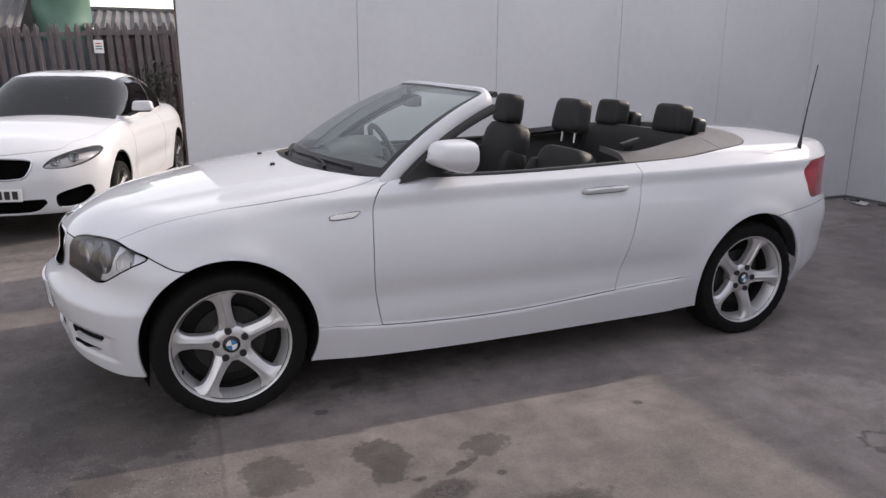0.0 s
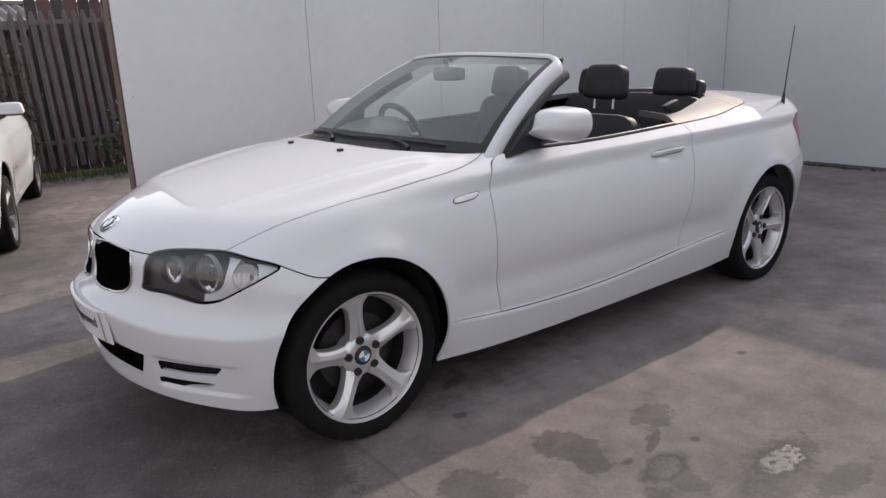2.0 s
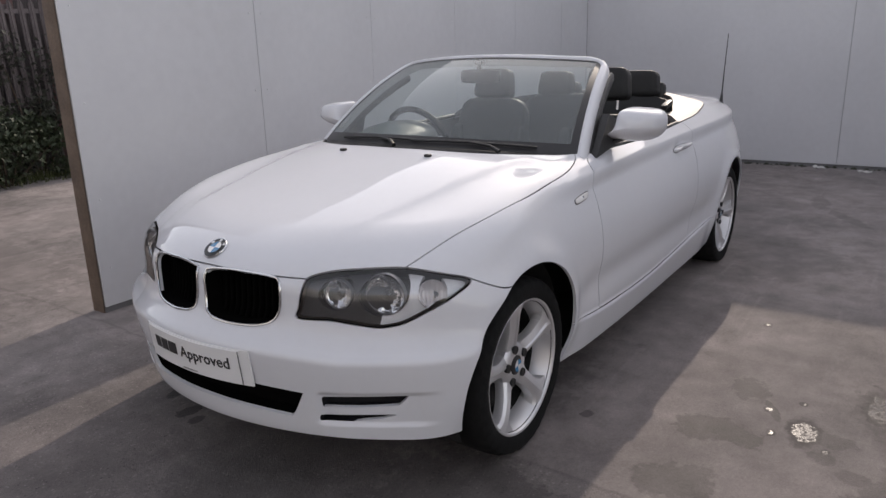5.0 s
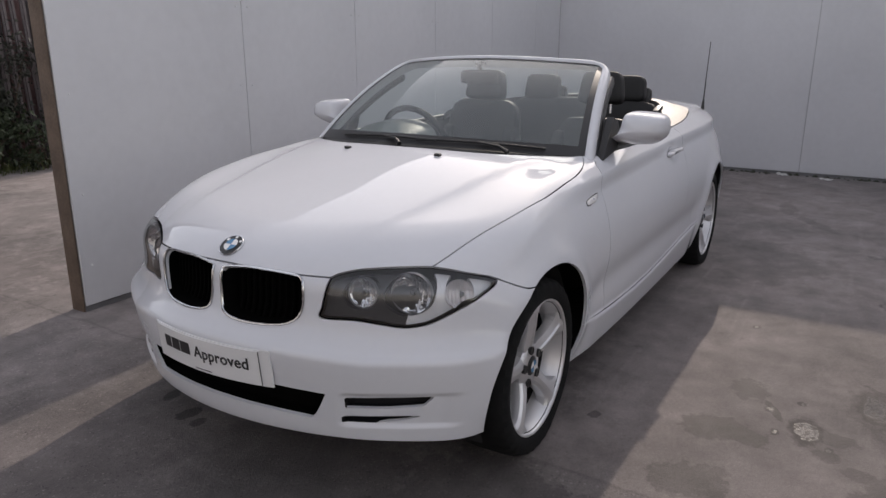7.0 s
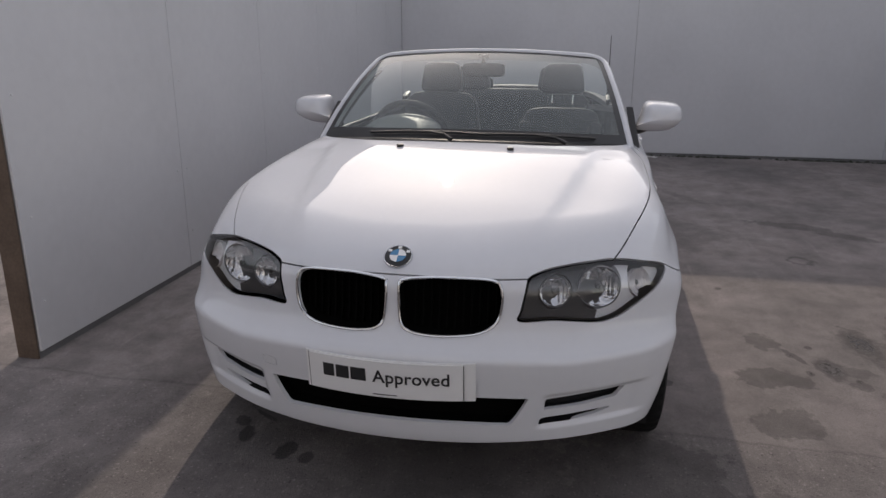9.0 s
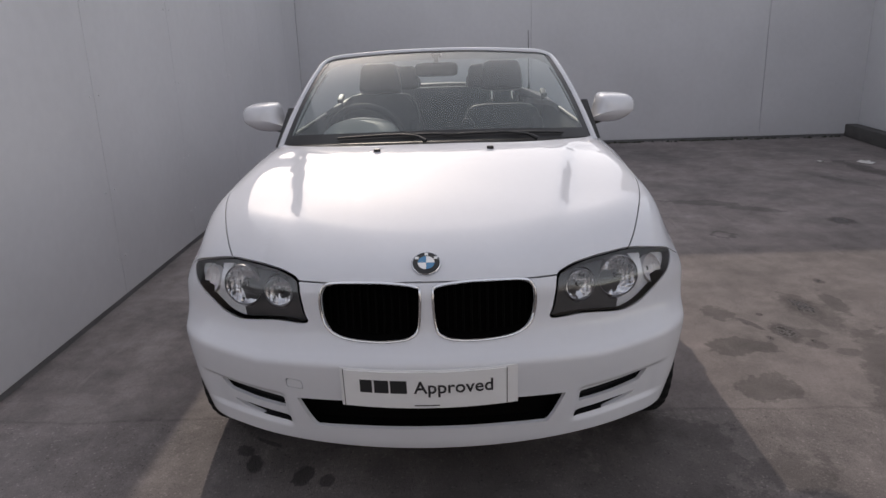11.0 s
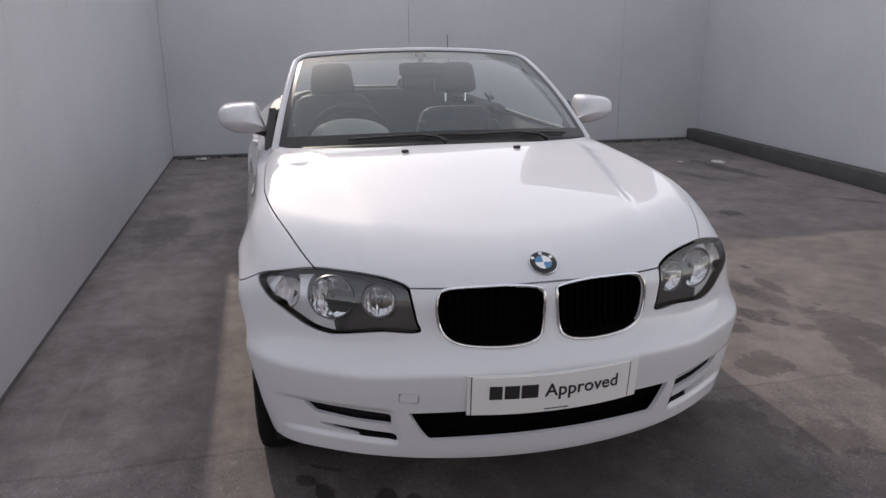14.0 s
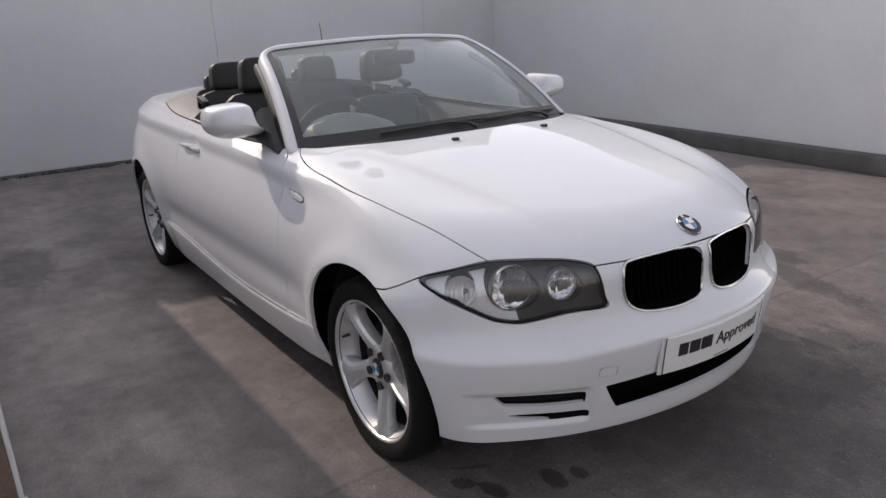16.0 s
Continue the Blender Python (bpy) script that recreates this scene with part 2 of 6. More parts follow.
def asphalt_material():
    m = bpy.data.materials.new("worn_asphalt")
    m.use_nodes = True
    nt = m.node_tree
    b = nt.nodes["Principled BSDF"]
    b.inputs["Specular IOR Level"].default_value = 0.3
    pos = nt.nodes.new("ShaderNodeTexCoord").outputs["Object"]

    def noise_node(scale, detail, rough=0.55):
        n = nt.nodes.new("ShaderNodeTexNoise")
        n.inputs["Scale"].default_value = scale
        n.inputs["Detail"].default_value = detail
        n.inputs["Roughness"].default_value = rough
        nt.links.new(pos, n.inputs["Vector"])
        return n.outputs[0]

    def ranged(v, f0, f1, t0, t1, smooth=False):
        r = nt.nodes.new("ShaderNodeMapRange")
        if smooth:
            r.interpolation_type = "SMOOTHSTEP"
        for k, w in (("From Min", f0), ("From Max", f1), ("To Min", t0), ("To Max", t1)):
            r.inputs[k].default_value = w
        nt.links.new(v, r.inputs["Value"])
        return r.outputs[0]

    def math_node(op, a, b=None, c=None):
        n = nt.nodes.new("ShaderNodeMath")
        n.operation = op
        for i, v in enumerate((a, b, c)):
            if v is None:
                continue
            if isinstance(v, (int, float)):
                n.inputs[i].default_value = v
            else:
                nt.links.new(v, n.inputs[i])
        return n.outputs[0]

    def times(*vs):
        out = vs[0]
        for v in vs[1:]:
            out = math_node("MULTIPLY", out, v)
        return out

    big, mid, grit, grain = noise_node(0.55, 5), noise_node(2.6, 9, 0.68), noise_node(260, 2), noise_node(75, 4, 0.7)
    # single chips of stone in the binder
    vor = nt.nodes.new("ShaderNodeTexVoronoi")
    vor.inputs["Scale"].default_value = 110
    nt.links.new(pos, vor.inputs["Vector"])
    sep = nt.nodes.new("ShaderNodeSeparateColor")
    nt.links.new(vor.outputs["Color"], sep.inputs[0])
    chip = math_node("MULTIPLY", ranged(sep.outputs[0], 0.82, 0.98, 0.0, 1.0), ranged(vor.outputs["Distance"], 0.25, 0.55, 1.0, 0.0))
    pit = math_node("MULTIPLY", ranged(sep.outputs[1], 0.86, 0.97, 0.0, 1.0), ranged(vor.outputs["Distance"], 0.25, 0.5, 1.0, 0.0))
    r1 = nt.nodes.new("ShaderNodeValToRGB")
    r1.color_ramp.elements[0].position, r1.color_ramp.elements[1].position = 0.35, 0.68
    r1.color_ramp.elements[0].color = (0.131, 0.1185, 0.117, 1)
    r1.color_ramp.elements[1].color = (0.200, 0.174, 0.169, 1)
    nt.links.new(big, r1.inputs[0])
    # scuffs left by tyres: long, thin and pale
    wave = nt.nodes.new("ShaderNodeTexNoise")
    mp0 = nt.nodes.new("ShaderNodeMapping")
    mp0.inputs["Rotation"].default_value = (0, 0, radians(24))
    mp0.inputs["Scale"].default_value = (1.1, 16, 1)
    nt.links.new(pos, mp0.inputs["Vector"])
    nt.links.new(mp0.outputs[0], wave.inputs["Vector"])
    wave.inputs["Scale"].default_value = 1.0
    wave.inputs["Detail"].default_value = 5
    scuff = ranged(wave.outputs[0], 0.60, 0.78, 1.0, 1.22)
    tone_mix = times(ranged(mid, 0.3, 0.7, 0.70, 1.25), ranged(grit, 0.35, 0.7, 0.86, 1.17), ranged(grain, 0.3, 0.7, 0.88, 1.13), ranged(noise_node(9.0, 6, 0.6), 0.3, 0.7, 0.86, 1.15), scuff)
    # the yard's older, coarser course ends in a joint across the nose of the car
    sx = nt.nodes.new("ShaderNodeSeparateXYZ")
    nt.links.new(pos, sx.inputs[0])
    across = math_node("ADD", sx.outputs[0], math_node("MULTIPLY_ADD", noise_node(1.3, 6, 0.6), 0.16, 0.02))
    coarse = ranged(across, -0.03, 0.03, 1.0, 0.0, True)
    joint = ranged(math_node("ABSOLUTE", across), 0.0, 0.016, 0.80, 1.0, True)
    tone_mix = math_node("MULTIPLY_ADD", chip, math_node("MULTIPLY_ADD", coarse, 0.50, 0.12), tone_mix)
    tone_mix = math_node("MULTIPLY_ADD", pit, math_node("MULTIPLY_ADD", coarse, -0.32, -0.12), tone_mix)
    # raises the tone towards +x on the -y side
    lighter = math_node("MULTIPLY_ADD", ranged(across, 1.6, 3.2, 0.0, 0.26, True), ranged(sx.outputs[1], -1.5, -0.5, 1.0, 0.0, True), 1.0)
    # broad tone factors by x and y, besides the joint
    tone_mix = times(tone_mix, lighter, joint, ranged(across, -0.2, 3.2, 0.93, 1.20, True), ranged(sx.outputs[1], 0.9, 1.4, 1.0, 1.26, True), ranged(sx.outputs[1], -2.4, -1.0, 0.86, 1.0, True), ranged(across, -0.8, 0.0, 0.85, 1.0, True))
    mix = nt.nodes.new("ShaderNodeMix")
    mix.data_type, mix.blend_type = "RGBA", "MULTIPLY"
    mix.inputs["Factor"].default_value = 1.0
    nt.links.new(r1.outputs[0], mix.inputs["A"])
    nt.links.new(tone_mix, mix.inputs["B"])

    edge = math_node("ADD", math_node("MULTIPLY_ADD", noise_node(6.0, 8, 0.70), 2.5, -1.25), math_node("MULTIPLY_ADD", noise_node(26.0, 6, 0.65), 1.2, -0.6))

    def blob(x, y, rx, ry, turn=0.0, soft=0.45):
        mp = nt.nodes.new("ShaderNodeMapping")
        mp.vector_type = "TEXTURE"
        mp.inputs["Location"].default_value = (x, y, 0)
        mp.inputs["Rotation"].default_value = (0, 0, radians(turn))
        mp.inputs["Scale"].default_value = (rx, ry, 1)
        nt.links.new(pos, mp.inputs["Vector"])
        ln = nt.nodes.new("ShaderNodeVectorMath")
        ln.operation = "LENGTH"
        nt.links.new(mp.outputs[0], ln.inputs[0])
        return ranged(math_node("ADD", ln.outputs["Value"], edge), 1.0 + soft / 2, 1.0 - soft / 2, 0.0, 1.0, True)

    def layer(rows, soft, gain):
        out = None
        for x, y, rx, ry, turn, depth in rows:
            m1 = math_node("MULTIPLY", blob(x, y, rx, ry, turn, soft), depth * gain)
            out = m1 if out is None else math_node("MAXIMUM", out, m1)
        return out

    def tide(x, y, rx, ry, turn, depth):
        inner, outer = blob(x, y, rx * 0.72, ry * 0.72, turn, 0.3), blob(x, y, rx, ry, turn, 0.3)
        return math_node("MULTIPLY", math_node("SUBTRACT", outer, math_node("MINIMUM", inner, outer)), depth)

    dark, pale = layer(DAMP + OIL_AND_SHADE + GRIME_AND_SHADE, 0.30, 0.86), layer(PALE, 1.3, 1.3)
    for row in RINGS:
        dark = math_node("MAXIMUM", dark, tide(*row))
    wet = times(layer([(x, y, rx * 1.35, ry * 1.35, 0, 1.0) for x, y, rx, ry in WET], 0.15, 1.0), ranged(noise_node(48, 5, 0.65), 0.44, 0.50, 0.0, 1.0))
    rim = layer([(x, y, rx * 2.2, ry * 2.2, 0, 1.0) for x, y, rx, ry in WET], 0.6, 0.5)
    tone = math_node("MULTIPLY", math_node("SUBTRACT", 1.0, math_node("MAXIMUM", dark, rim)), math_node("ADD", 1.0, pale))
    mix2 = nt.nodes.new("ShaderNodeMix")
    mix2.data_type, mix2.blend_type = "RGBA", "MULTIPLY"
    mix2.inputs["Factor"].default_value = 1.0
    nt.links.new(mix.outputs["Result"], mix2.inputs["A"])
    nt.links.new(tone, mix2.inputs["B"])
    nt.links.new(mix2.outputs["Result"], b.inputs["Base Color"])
    nt.links.new(math_node("MULTIPLY", math_node("MULTIPLY_ADD", dark, -0.25, 0.85), math_node("MULTIPLY_ADD", wet, -0.76, 1.0)), b.inputs["Roughness"])
    height = math_node("ADD", math_node("MULTIPLY", grit, 0.6), grain)
    bump = nt.nodes.new("ShaderNodeBump")
    nt.links.new(math_node("SUBTRACT", math_node("MULTIPLY_ADD", coarse, 0.40, 0.32), math_node("MULTIPLY", wet, 0.26)), bump.inputs["Strength"])
    bump.inputs["Distance"].default_value = 0.006
    nt.links.new(height, bump.inputs["Height"])
    nt.links.new(bump.outputs[0], b.inputs["Normal"])
    return m


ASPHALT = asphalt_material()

# ---- building tools ----
def mesh_object(name, verts, faces, mat, parent=None, label="", normals=None, smooth=True):
    me = bpy.data.meshes.new(name)
    me.from_pydata([tuple(map(float, v)) for v in verts], [], [tuple(map(int, f)) for f in faces])
    if smooth:
        me.polygons.foreach_set("use_smooth", [True] * len(me.polygons))
    if normals is not None:
        me.normals_split_custom_set_from_vertices([tuple(map(float, n)) for n in normals])
    me.materials.append(mat)
    ob = new(name, me)
    if parent is not None:
        ob.parent = parent
    if label:
        ob["label"] = label
    return ob


def part(name, bm, mat, parent=None, label="", smooth=True):
    """Links a bmesh as one mesh object under a thing or a part."""
    me = bpy.data.meshes.new(name)
    bm.to_mesh(me)
    bm.free()
    if smooth:
        me.polygons.foreach_set("use_smooth", [True] * len(me.polygons))
        me.set_sharp_from_angle(angle=radians(38))
    me.materials.append(mat)
    ob = new(name, me)
    if parent is not None:
        ob.parent = parent
    if label:
        ob["label"] = label
    return ob


def empty(name, m=None):
    ob = new(name)
    ob.empty_display_size = 0.2
    if m is not None:
        ob.matrix_basis = m
    return ob


def box(bm, size, at=(0, 0, 0), bevel=0.0, m=None, segments=2):
    """A box with rounded edges, added to bm."""
    t = (m or Matrix.Identity(4)) @ Matrix.Translation(at) @ Matrix.Diagonal((*size, 1))
    made = bmesh.ops.create_cube(bm, size=1.0, matrix=t)
    if bevel:
        edges = list({e for v in made["verts"] for e in v.link_edges})
        bmesh.ops.bevel(bm, geom=edges, offset=bevel, segments=segments, profile=0.6, affect="EDGES")
    return bm


def box_part(name, size, at, mat, parent=None, label="", bevel=0.0, m=None):
    return part(name, box(bmesh.new(), size, at, bevel, m), mat, parent, label)


def tube(path, radius, sides=10, closed=False, flat=1.0):
    """A bmesh tube along a path of points; radius is one number or one a point."""
    bm = bmesh.new()
    pts = [Vector(p) for p in path]
    n = len(pts)
    rings = []
    up = Vector((0, 0, 1))
    for i, p in enumerate(pts):
        a = pts[(i - 1) % n] if closed or i else pts[0]
        b = pts[(i + 1) % n] if closed or i < n - 1 else pts[-1]
        d = (b - a).normalized()
        side = d.cross(up)
        if side.length < 1e-3:
            side = d.cross(Vector((0, 1, 0)))
        side.normalize()
        top = side.cross(d)
        r = radius[i] if hasattr(radius, "__len__") else radius
        rings.append([bm.verts.new(p + r * (math.cos(k * math.tau / sides) * side + flat * math.sin(k * math.tau / sides) * top)) for k in range(sides)])
    for i in range(n if closed else n - 1):
        a, b = rings[i], rings[(i + 1) % n]
        for k in range(sides):
            bm.faces.new((a[k], a[(k + 1) % sides], b[(k + 1) % sides], b[k]))
    if not closed:
        bm.faces.new(rings[0][::-1])
        bm.faces.new(rings[-1])
    bmesh.ops.recalc_face_normals(bm, faces=bm.faces)
    return bm


def lathe(profile, sides=64, axis="y"):
    """A bmesh turned about the y axis: profile of (radius, y)."""
    bm = bmesh.new()
    rings = [[bm.verts.new((r * math.cos(k * math.tau / sides), y, r * math.sin(k * math.tau / sides))) for k in range(sides)] for r, y in profile]
    for a, b in zip(rings, rings[1:]):
        for k in range(sides):
            bm.faces.new((a[k], a[(k + 1) % sides], b[(k + 1) % sides], b[k]))
    bmesh.ops.recalc_face_normals(bm, faces=bm.faces)
    return bm


def curve(*pts):
    """A natural cubic spline through (x, value) points, straight beyond the ends."""
    xs, ys = np.array([p[0] for p in pts], float), np.array([p[1] for p in pts], float)
    n = len(xs)
    h = np.diff(xs)
    a = np.zeros((n, n))
    r = np.zeros(n)
    a[0, 0] = a[-1, -1] = 1
    for i in range(1, n - 1):
        a[i, i - 1], a[i, i], a[i, i + 1] = h[i - 1], 2 * (h[i - 1] + h[i]), h[i]
        r[i] = 6 * ((ys[i + 1] - ys[i]) / h[i] - (ys[i] - ys[i - 1]) / h[i - 1])
    m = np.linalg.solve(a, r)

    def at(x):
        x = np.asarray(x, float)
        i = np.clip(np.searchsorted(xs, x) - 1, 0, n - 2)
        xc = np.clip(x, xs[0], xs[-1])
        u, v = xs[i + 1] - xc, xc - xs[i]
        s = (m[i] * u**3 + m[i + 1] * v**3) / (6 * h[i]) + (ys[i] / h[i] - m[i] * h[i] / 6) * u + (ys[i + 1] / h[i] - m[i + 1] * h[i] / 6) * v
        lo = (ys[1] - ys[0]) / h[0] - h[0] / 6 * (2 * m[0] + m[1])
        hi = (ys[-1] - ys[-2]) / h[-1] + h[-1] / 6 * (m[-2] + 2 * m[-1])
        return s + np.where(x < xs[0], (x - xs[0]) * lo, 0) + np.where(x > xs[-1], (x - xs[-1]) * hi, 0)

    return at


def smax(a, b, k):
    h = np.clip(1 - np.abs(a - b) / k, 0, 1)
    return np.maximum(a, b) + h * h * k * 0.25


def step(a, b, x):
    t = np.clip((x - a) / (b - a), 0, 1)
    return t * t * (3 - 2 * t)


def hump(x, c, w):
    return np.exp(-(((x - c) / w) ** 2))


def rounded(points, n=8):
    """A closed Catmull-Rom outline through a few corner points."""
    p = np.array(points, float)
    out = []
    for i in range(len(p)):
        a, b, c, d = p[i - 1], p[i], p[(i + 1) % len(p)], p[(i + 2) % len(p)]
        for k in range(n):
            t = k / n
            out.append(0.5 * (2 * b + (c - a) * t + (2 * a - 5 * b + 4 * c - d) * t * t + (3 * b - a - 3 * c + d) * t**3))
    return np.array(out)


def inside(outline):
    """Signed distance to a closed outline in a plane, negative inside."""
    a = np.asarray(outline, float)
    b = np.roll(a, -1, 0)

    def at(u, v):
        p = np.stack([u, v], -1)
        d = np.full(len(p), 1e9)
        s = np.zeros(len(p), bool)
        for q, w in zip(a, b):
            e = w - q
            t = np.clip(((p - q) @ e) / max(e @ e, 1e-12), 0, 1)
            d = np.minimum(d, np.hypot(*(p - q - t[:, None] * e).T))
            c = (q[1] > p[:, 1]) != (w[1] > p[:, 1])
            with np.errstate(divide="ignore", invalid="ignore"):
                s ^= c & (p[:, 0] < (w[0] - q[0]) * (p[:, 1] - q[1]) / (w[1] - q[1]) + q[0])
        return np.where(s, -d, d)

    return at


class Sheet:
    """A surface of polygons with smooth normals that can be cut along fields."""

    def __init__(self, verts, normals, polys):
        self.v, self.n, self.polys = verts, normals, polys

    def split(self, field):
        """The pieces where field < 0 and where field > 0."""
        f = field(self.v)
        v, nn = list(self.v), list(self.n)
        neg, pos, cut = [], [], {}
        for poly in self.polys:
            vals = [f[i] for i in poly]
            if max(vals) <= 0:
                neg.append(poly)
                continue
            if min(vals) >= 0:
                pos.append(poly)
                continue
            a, b = [], []
            for k, i in enumerate(poly):
                j = poly[(k + 1) % len(poly)]
                fi, fj = f[i], f[j]
                if fi <= 0:
                    a.append(i)
                if fi >= 0:
                    b.append(i)
                if fi * fj < 0:
                    key = (i, j) if i < j else (j, i)
                    if key not in cut:
                        t = f[key[0]] / (f[key[0]] - f[key[1]])
                        cut[key] = len(v)
                        v.append(self.v[key[0]] * (1 - t) + self.v[key[1]] * t)
                        w = self.n[key[0]] * (1 - t) + self.n[key[1]] * t
                        nn.append(w / max(np.linalg.norm(w), 1e-9))
                    a.append(cut[key])
                    b.append(cut[key])
            if len(a) > 2:
                neg.append(tuple(a))
            if len(b) > 2:
                pos.append(tuple(b))
        v, nn = np.array(v), np.array(nn)
        return Sheet(v, nn, neg), Sheet(v, nn, pos)

    def panel(self, field, gap=0.0022):
        """The piece inside field and the rest, with a gap between them."""
        neg, _ = self.split(lambda p: field(p) + gap)
        _, pos = self.split(lambda p: field(p) - gap)
        return neg, pos

    def moved(self, depth):
        return Sheet(self.v - self.n * depth, self.n, self.polys)

    def pocket(self, shift, name, mat, parent=None, label=""):
        """A recess: this sheet pushed in by shift, with walls from its old edge."""
        shift = np.array(shift)
        used = sorted({i for poly in self.polys for i in poly})
        at = {i: k for k, i in enumerate(used)}
        m = len(used)
        verts = list(self.v[used] + shift) + list(self.v[used])
        faces = [tuple(at[i] for i in poly) for poly in self.polys]
        faces += [(at[j] + m, at[i] + m, at[i], at[j]) for i, j in self.edge_loops()]
        return mesh_object(name, verts, faces, mat, parent, label, smooth=False)

    def edge_loops(self):
        count = {}
        for poly in self.polys:
            for k, i in enumerate(poly):
                j = poly[(k + 1) % len(poly)]
                if (j, i) in count:
                    del count[(j, i)]
                else:
                    count[(i, j)] = True
        return list(count)

    def build(self, name, mat, parent=None, label="", flange=0.012):
        """One mesh object; its free edges are folded inwards by the flange."""
        used = sorted({i for poly in self.polys for i in poly})
        at = {i: k for k, i in enumerate(used)}
        verts, normals = list(self.v[used]), list(self.n[used])
        faces = [tuple(at[i] for i in poly) for poly in self.polys]
        if flange:
            edges = self.edge_loops()
            side = {}
            for i, j in edges:
                d = self.v[j] - self.v[i]
                s = np.cross(d, self.n[i])
                for k in (i, j):
                    side[k] = side.get(k, 0) + s
            top, low = {}, {}
            for k, s in side.items():
                s = s / max(np.linalg.norm(s), 1e-9)
                top[k] = len(verts)
                verts.append(self.v[k])
                normals.append(s)
                low[k] = len(verts)
                verts.append(self.v[k] - self.n[k] * flange)
                normals.append(s)
            faces += [(top[j], top[i], low[i], low[j]) for i, j in edges]
        return mesh_object(name, verts, faces, mat, parent, label, normals)


def shell(field, plan, centre, lowest, top, inset, steps=(0.016, 46, 14, 30)):
    """The surface field = 0 of a body, found along rays: sideways at the sides, upwards on the top.
    plan: outline points from the front's middle to the rear's middle, one side; centre: the plan's x on the middle line."""
    p = np.array(plan, float)
    seg = np.r_[0, np.cumsum(np.hypot(*np.diff(p, axis=0).T))]
    cx, cy = curve(*zip(seg, p[:, 0])), curve(*zip(seg, p[:, 1]))
    n = int(seg[-1] / steps[0])
    s = np.linspace(0, seg[-1], n)
    px, py = cx(s), cy(s)
    dx, dy = np.gradient(px, s), np.gradient(py, s)
    ln = np.hypot(dx, dy)
    nx, ny = -dy / ln, dx / ln
    nx[0], ny[0], nx[-1], ny[-1], py[0], py[-1] = -1, 0, 1, 0, 0, 0
    qx, qy = px - inset * nx, np.maximum(py - inset * ny, 0)
    qy[0] = qy[-1] = 0
    zp = top(qx, qy) - inset
    rows_o, rows_d = [], []
    zero = np.zeros_like(qx)
    for k in range(steps[1]):
        t = k / steps[1]
        rows_o.append(np.stack([qx, qy, lowest(qx, qy) * (1 - t) + zp * t], -1))
        rows_d.append(np.stack([nx, ny, zero], -1))
    for k in range(steps[2]):
        a = k / steps[2] * math.pi / 2
        rows_o.append(np.stack([qx, qy, zp], -1))
        rows_d.append(np.stack([nx * math.cos(a), ny * math.cos(a), zero + math.sin(a)], -1))
    ccx = centre(s / seg[-1], px)
    for k in range(steps[3] + 1):
        t = k / steps[3]
        x, y = qx * (1 - t) + ccx * t, qy * (1 - t)
        rows_o.append(np.stack([x, y, top(x, y) - inset], -1))
        rows_d.append(np.stack([zero, zero, zero + 1], -1))
    o, d = np.concatenate(rows_o), np.concatenate(rows_d)
    lo, hi = np.zeros(len(o)), np.full(len(o), 0.7)
    for _ in range(34):
        mid = (lo + hi) / 2
        out = field(o + d * mid[:, None]) > 0
        hi, lo = np.where(out, mid, hi), np.where(out, lo, mid)
    v = o + d * lo[:, None]
    e = 1.5e-3
    g = np.stack([field(v + e * np.eye(3)[i]) - field(v - e * np.eye(3)[i]) for i in range(3)], -1)
    g /= np.linalg.norm(g, axis=1)[:, None]
    g[np.abs(v[:, 1]) < 1e-9, 1] = 0
    rows = len(rows_o)
    polys = []
    m = len(v)
    for r in range(rows - 1):
        for c in range(n - 1):
            q = (r * n + c, r * n + c + 1, (r + 1) * n + c + 1, (r + 1) * n + c)
            polys.append(q[::-1])
            polys.append(tuple(i + m for i in q))
    flip = np.array([1, -1, 1])
    # the half built first lies at +y, its twin at -y; the middle line is welded
    v2, g2 = np.concatenate([v, v * flip]), np.concatenate([g, g * flip])
    on = np.where(np.abs(v[:, 1]) < 1e-7)[0]
    same = {int(i) + m: int(i) for i in on}
    polys = [tuple(same.get(i, i) for i in q) for q in polys]
    clean = []
    for q in polys:
        q2 = tuple(dict.fromkeys(q))
        if len(q2) > 2:
            clean.append(q2)
    return Sheet(v2, g2, clean)

# ---- setting ----
WALL_TOP = 3.05


def setting(ob, label, category):
    return tagged(ob, label, category, kind="structure")


def ground_sheet():
    bm = bmesh.new()
    r = 1500
    vs = [bm.verts.new((x, y, 0)) for x, y in ((-r, -r), (r, -r), (r, r), (-r, r))]
    bm.faces.new(vs)
    return setting(part("ground", bm, ASPHALT, smooth=False), "worn grey asphalt yard with damp stains", "ground")


ground_sheet()


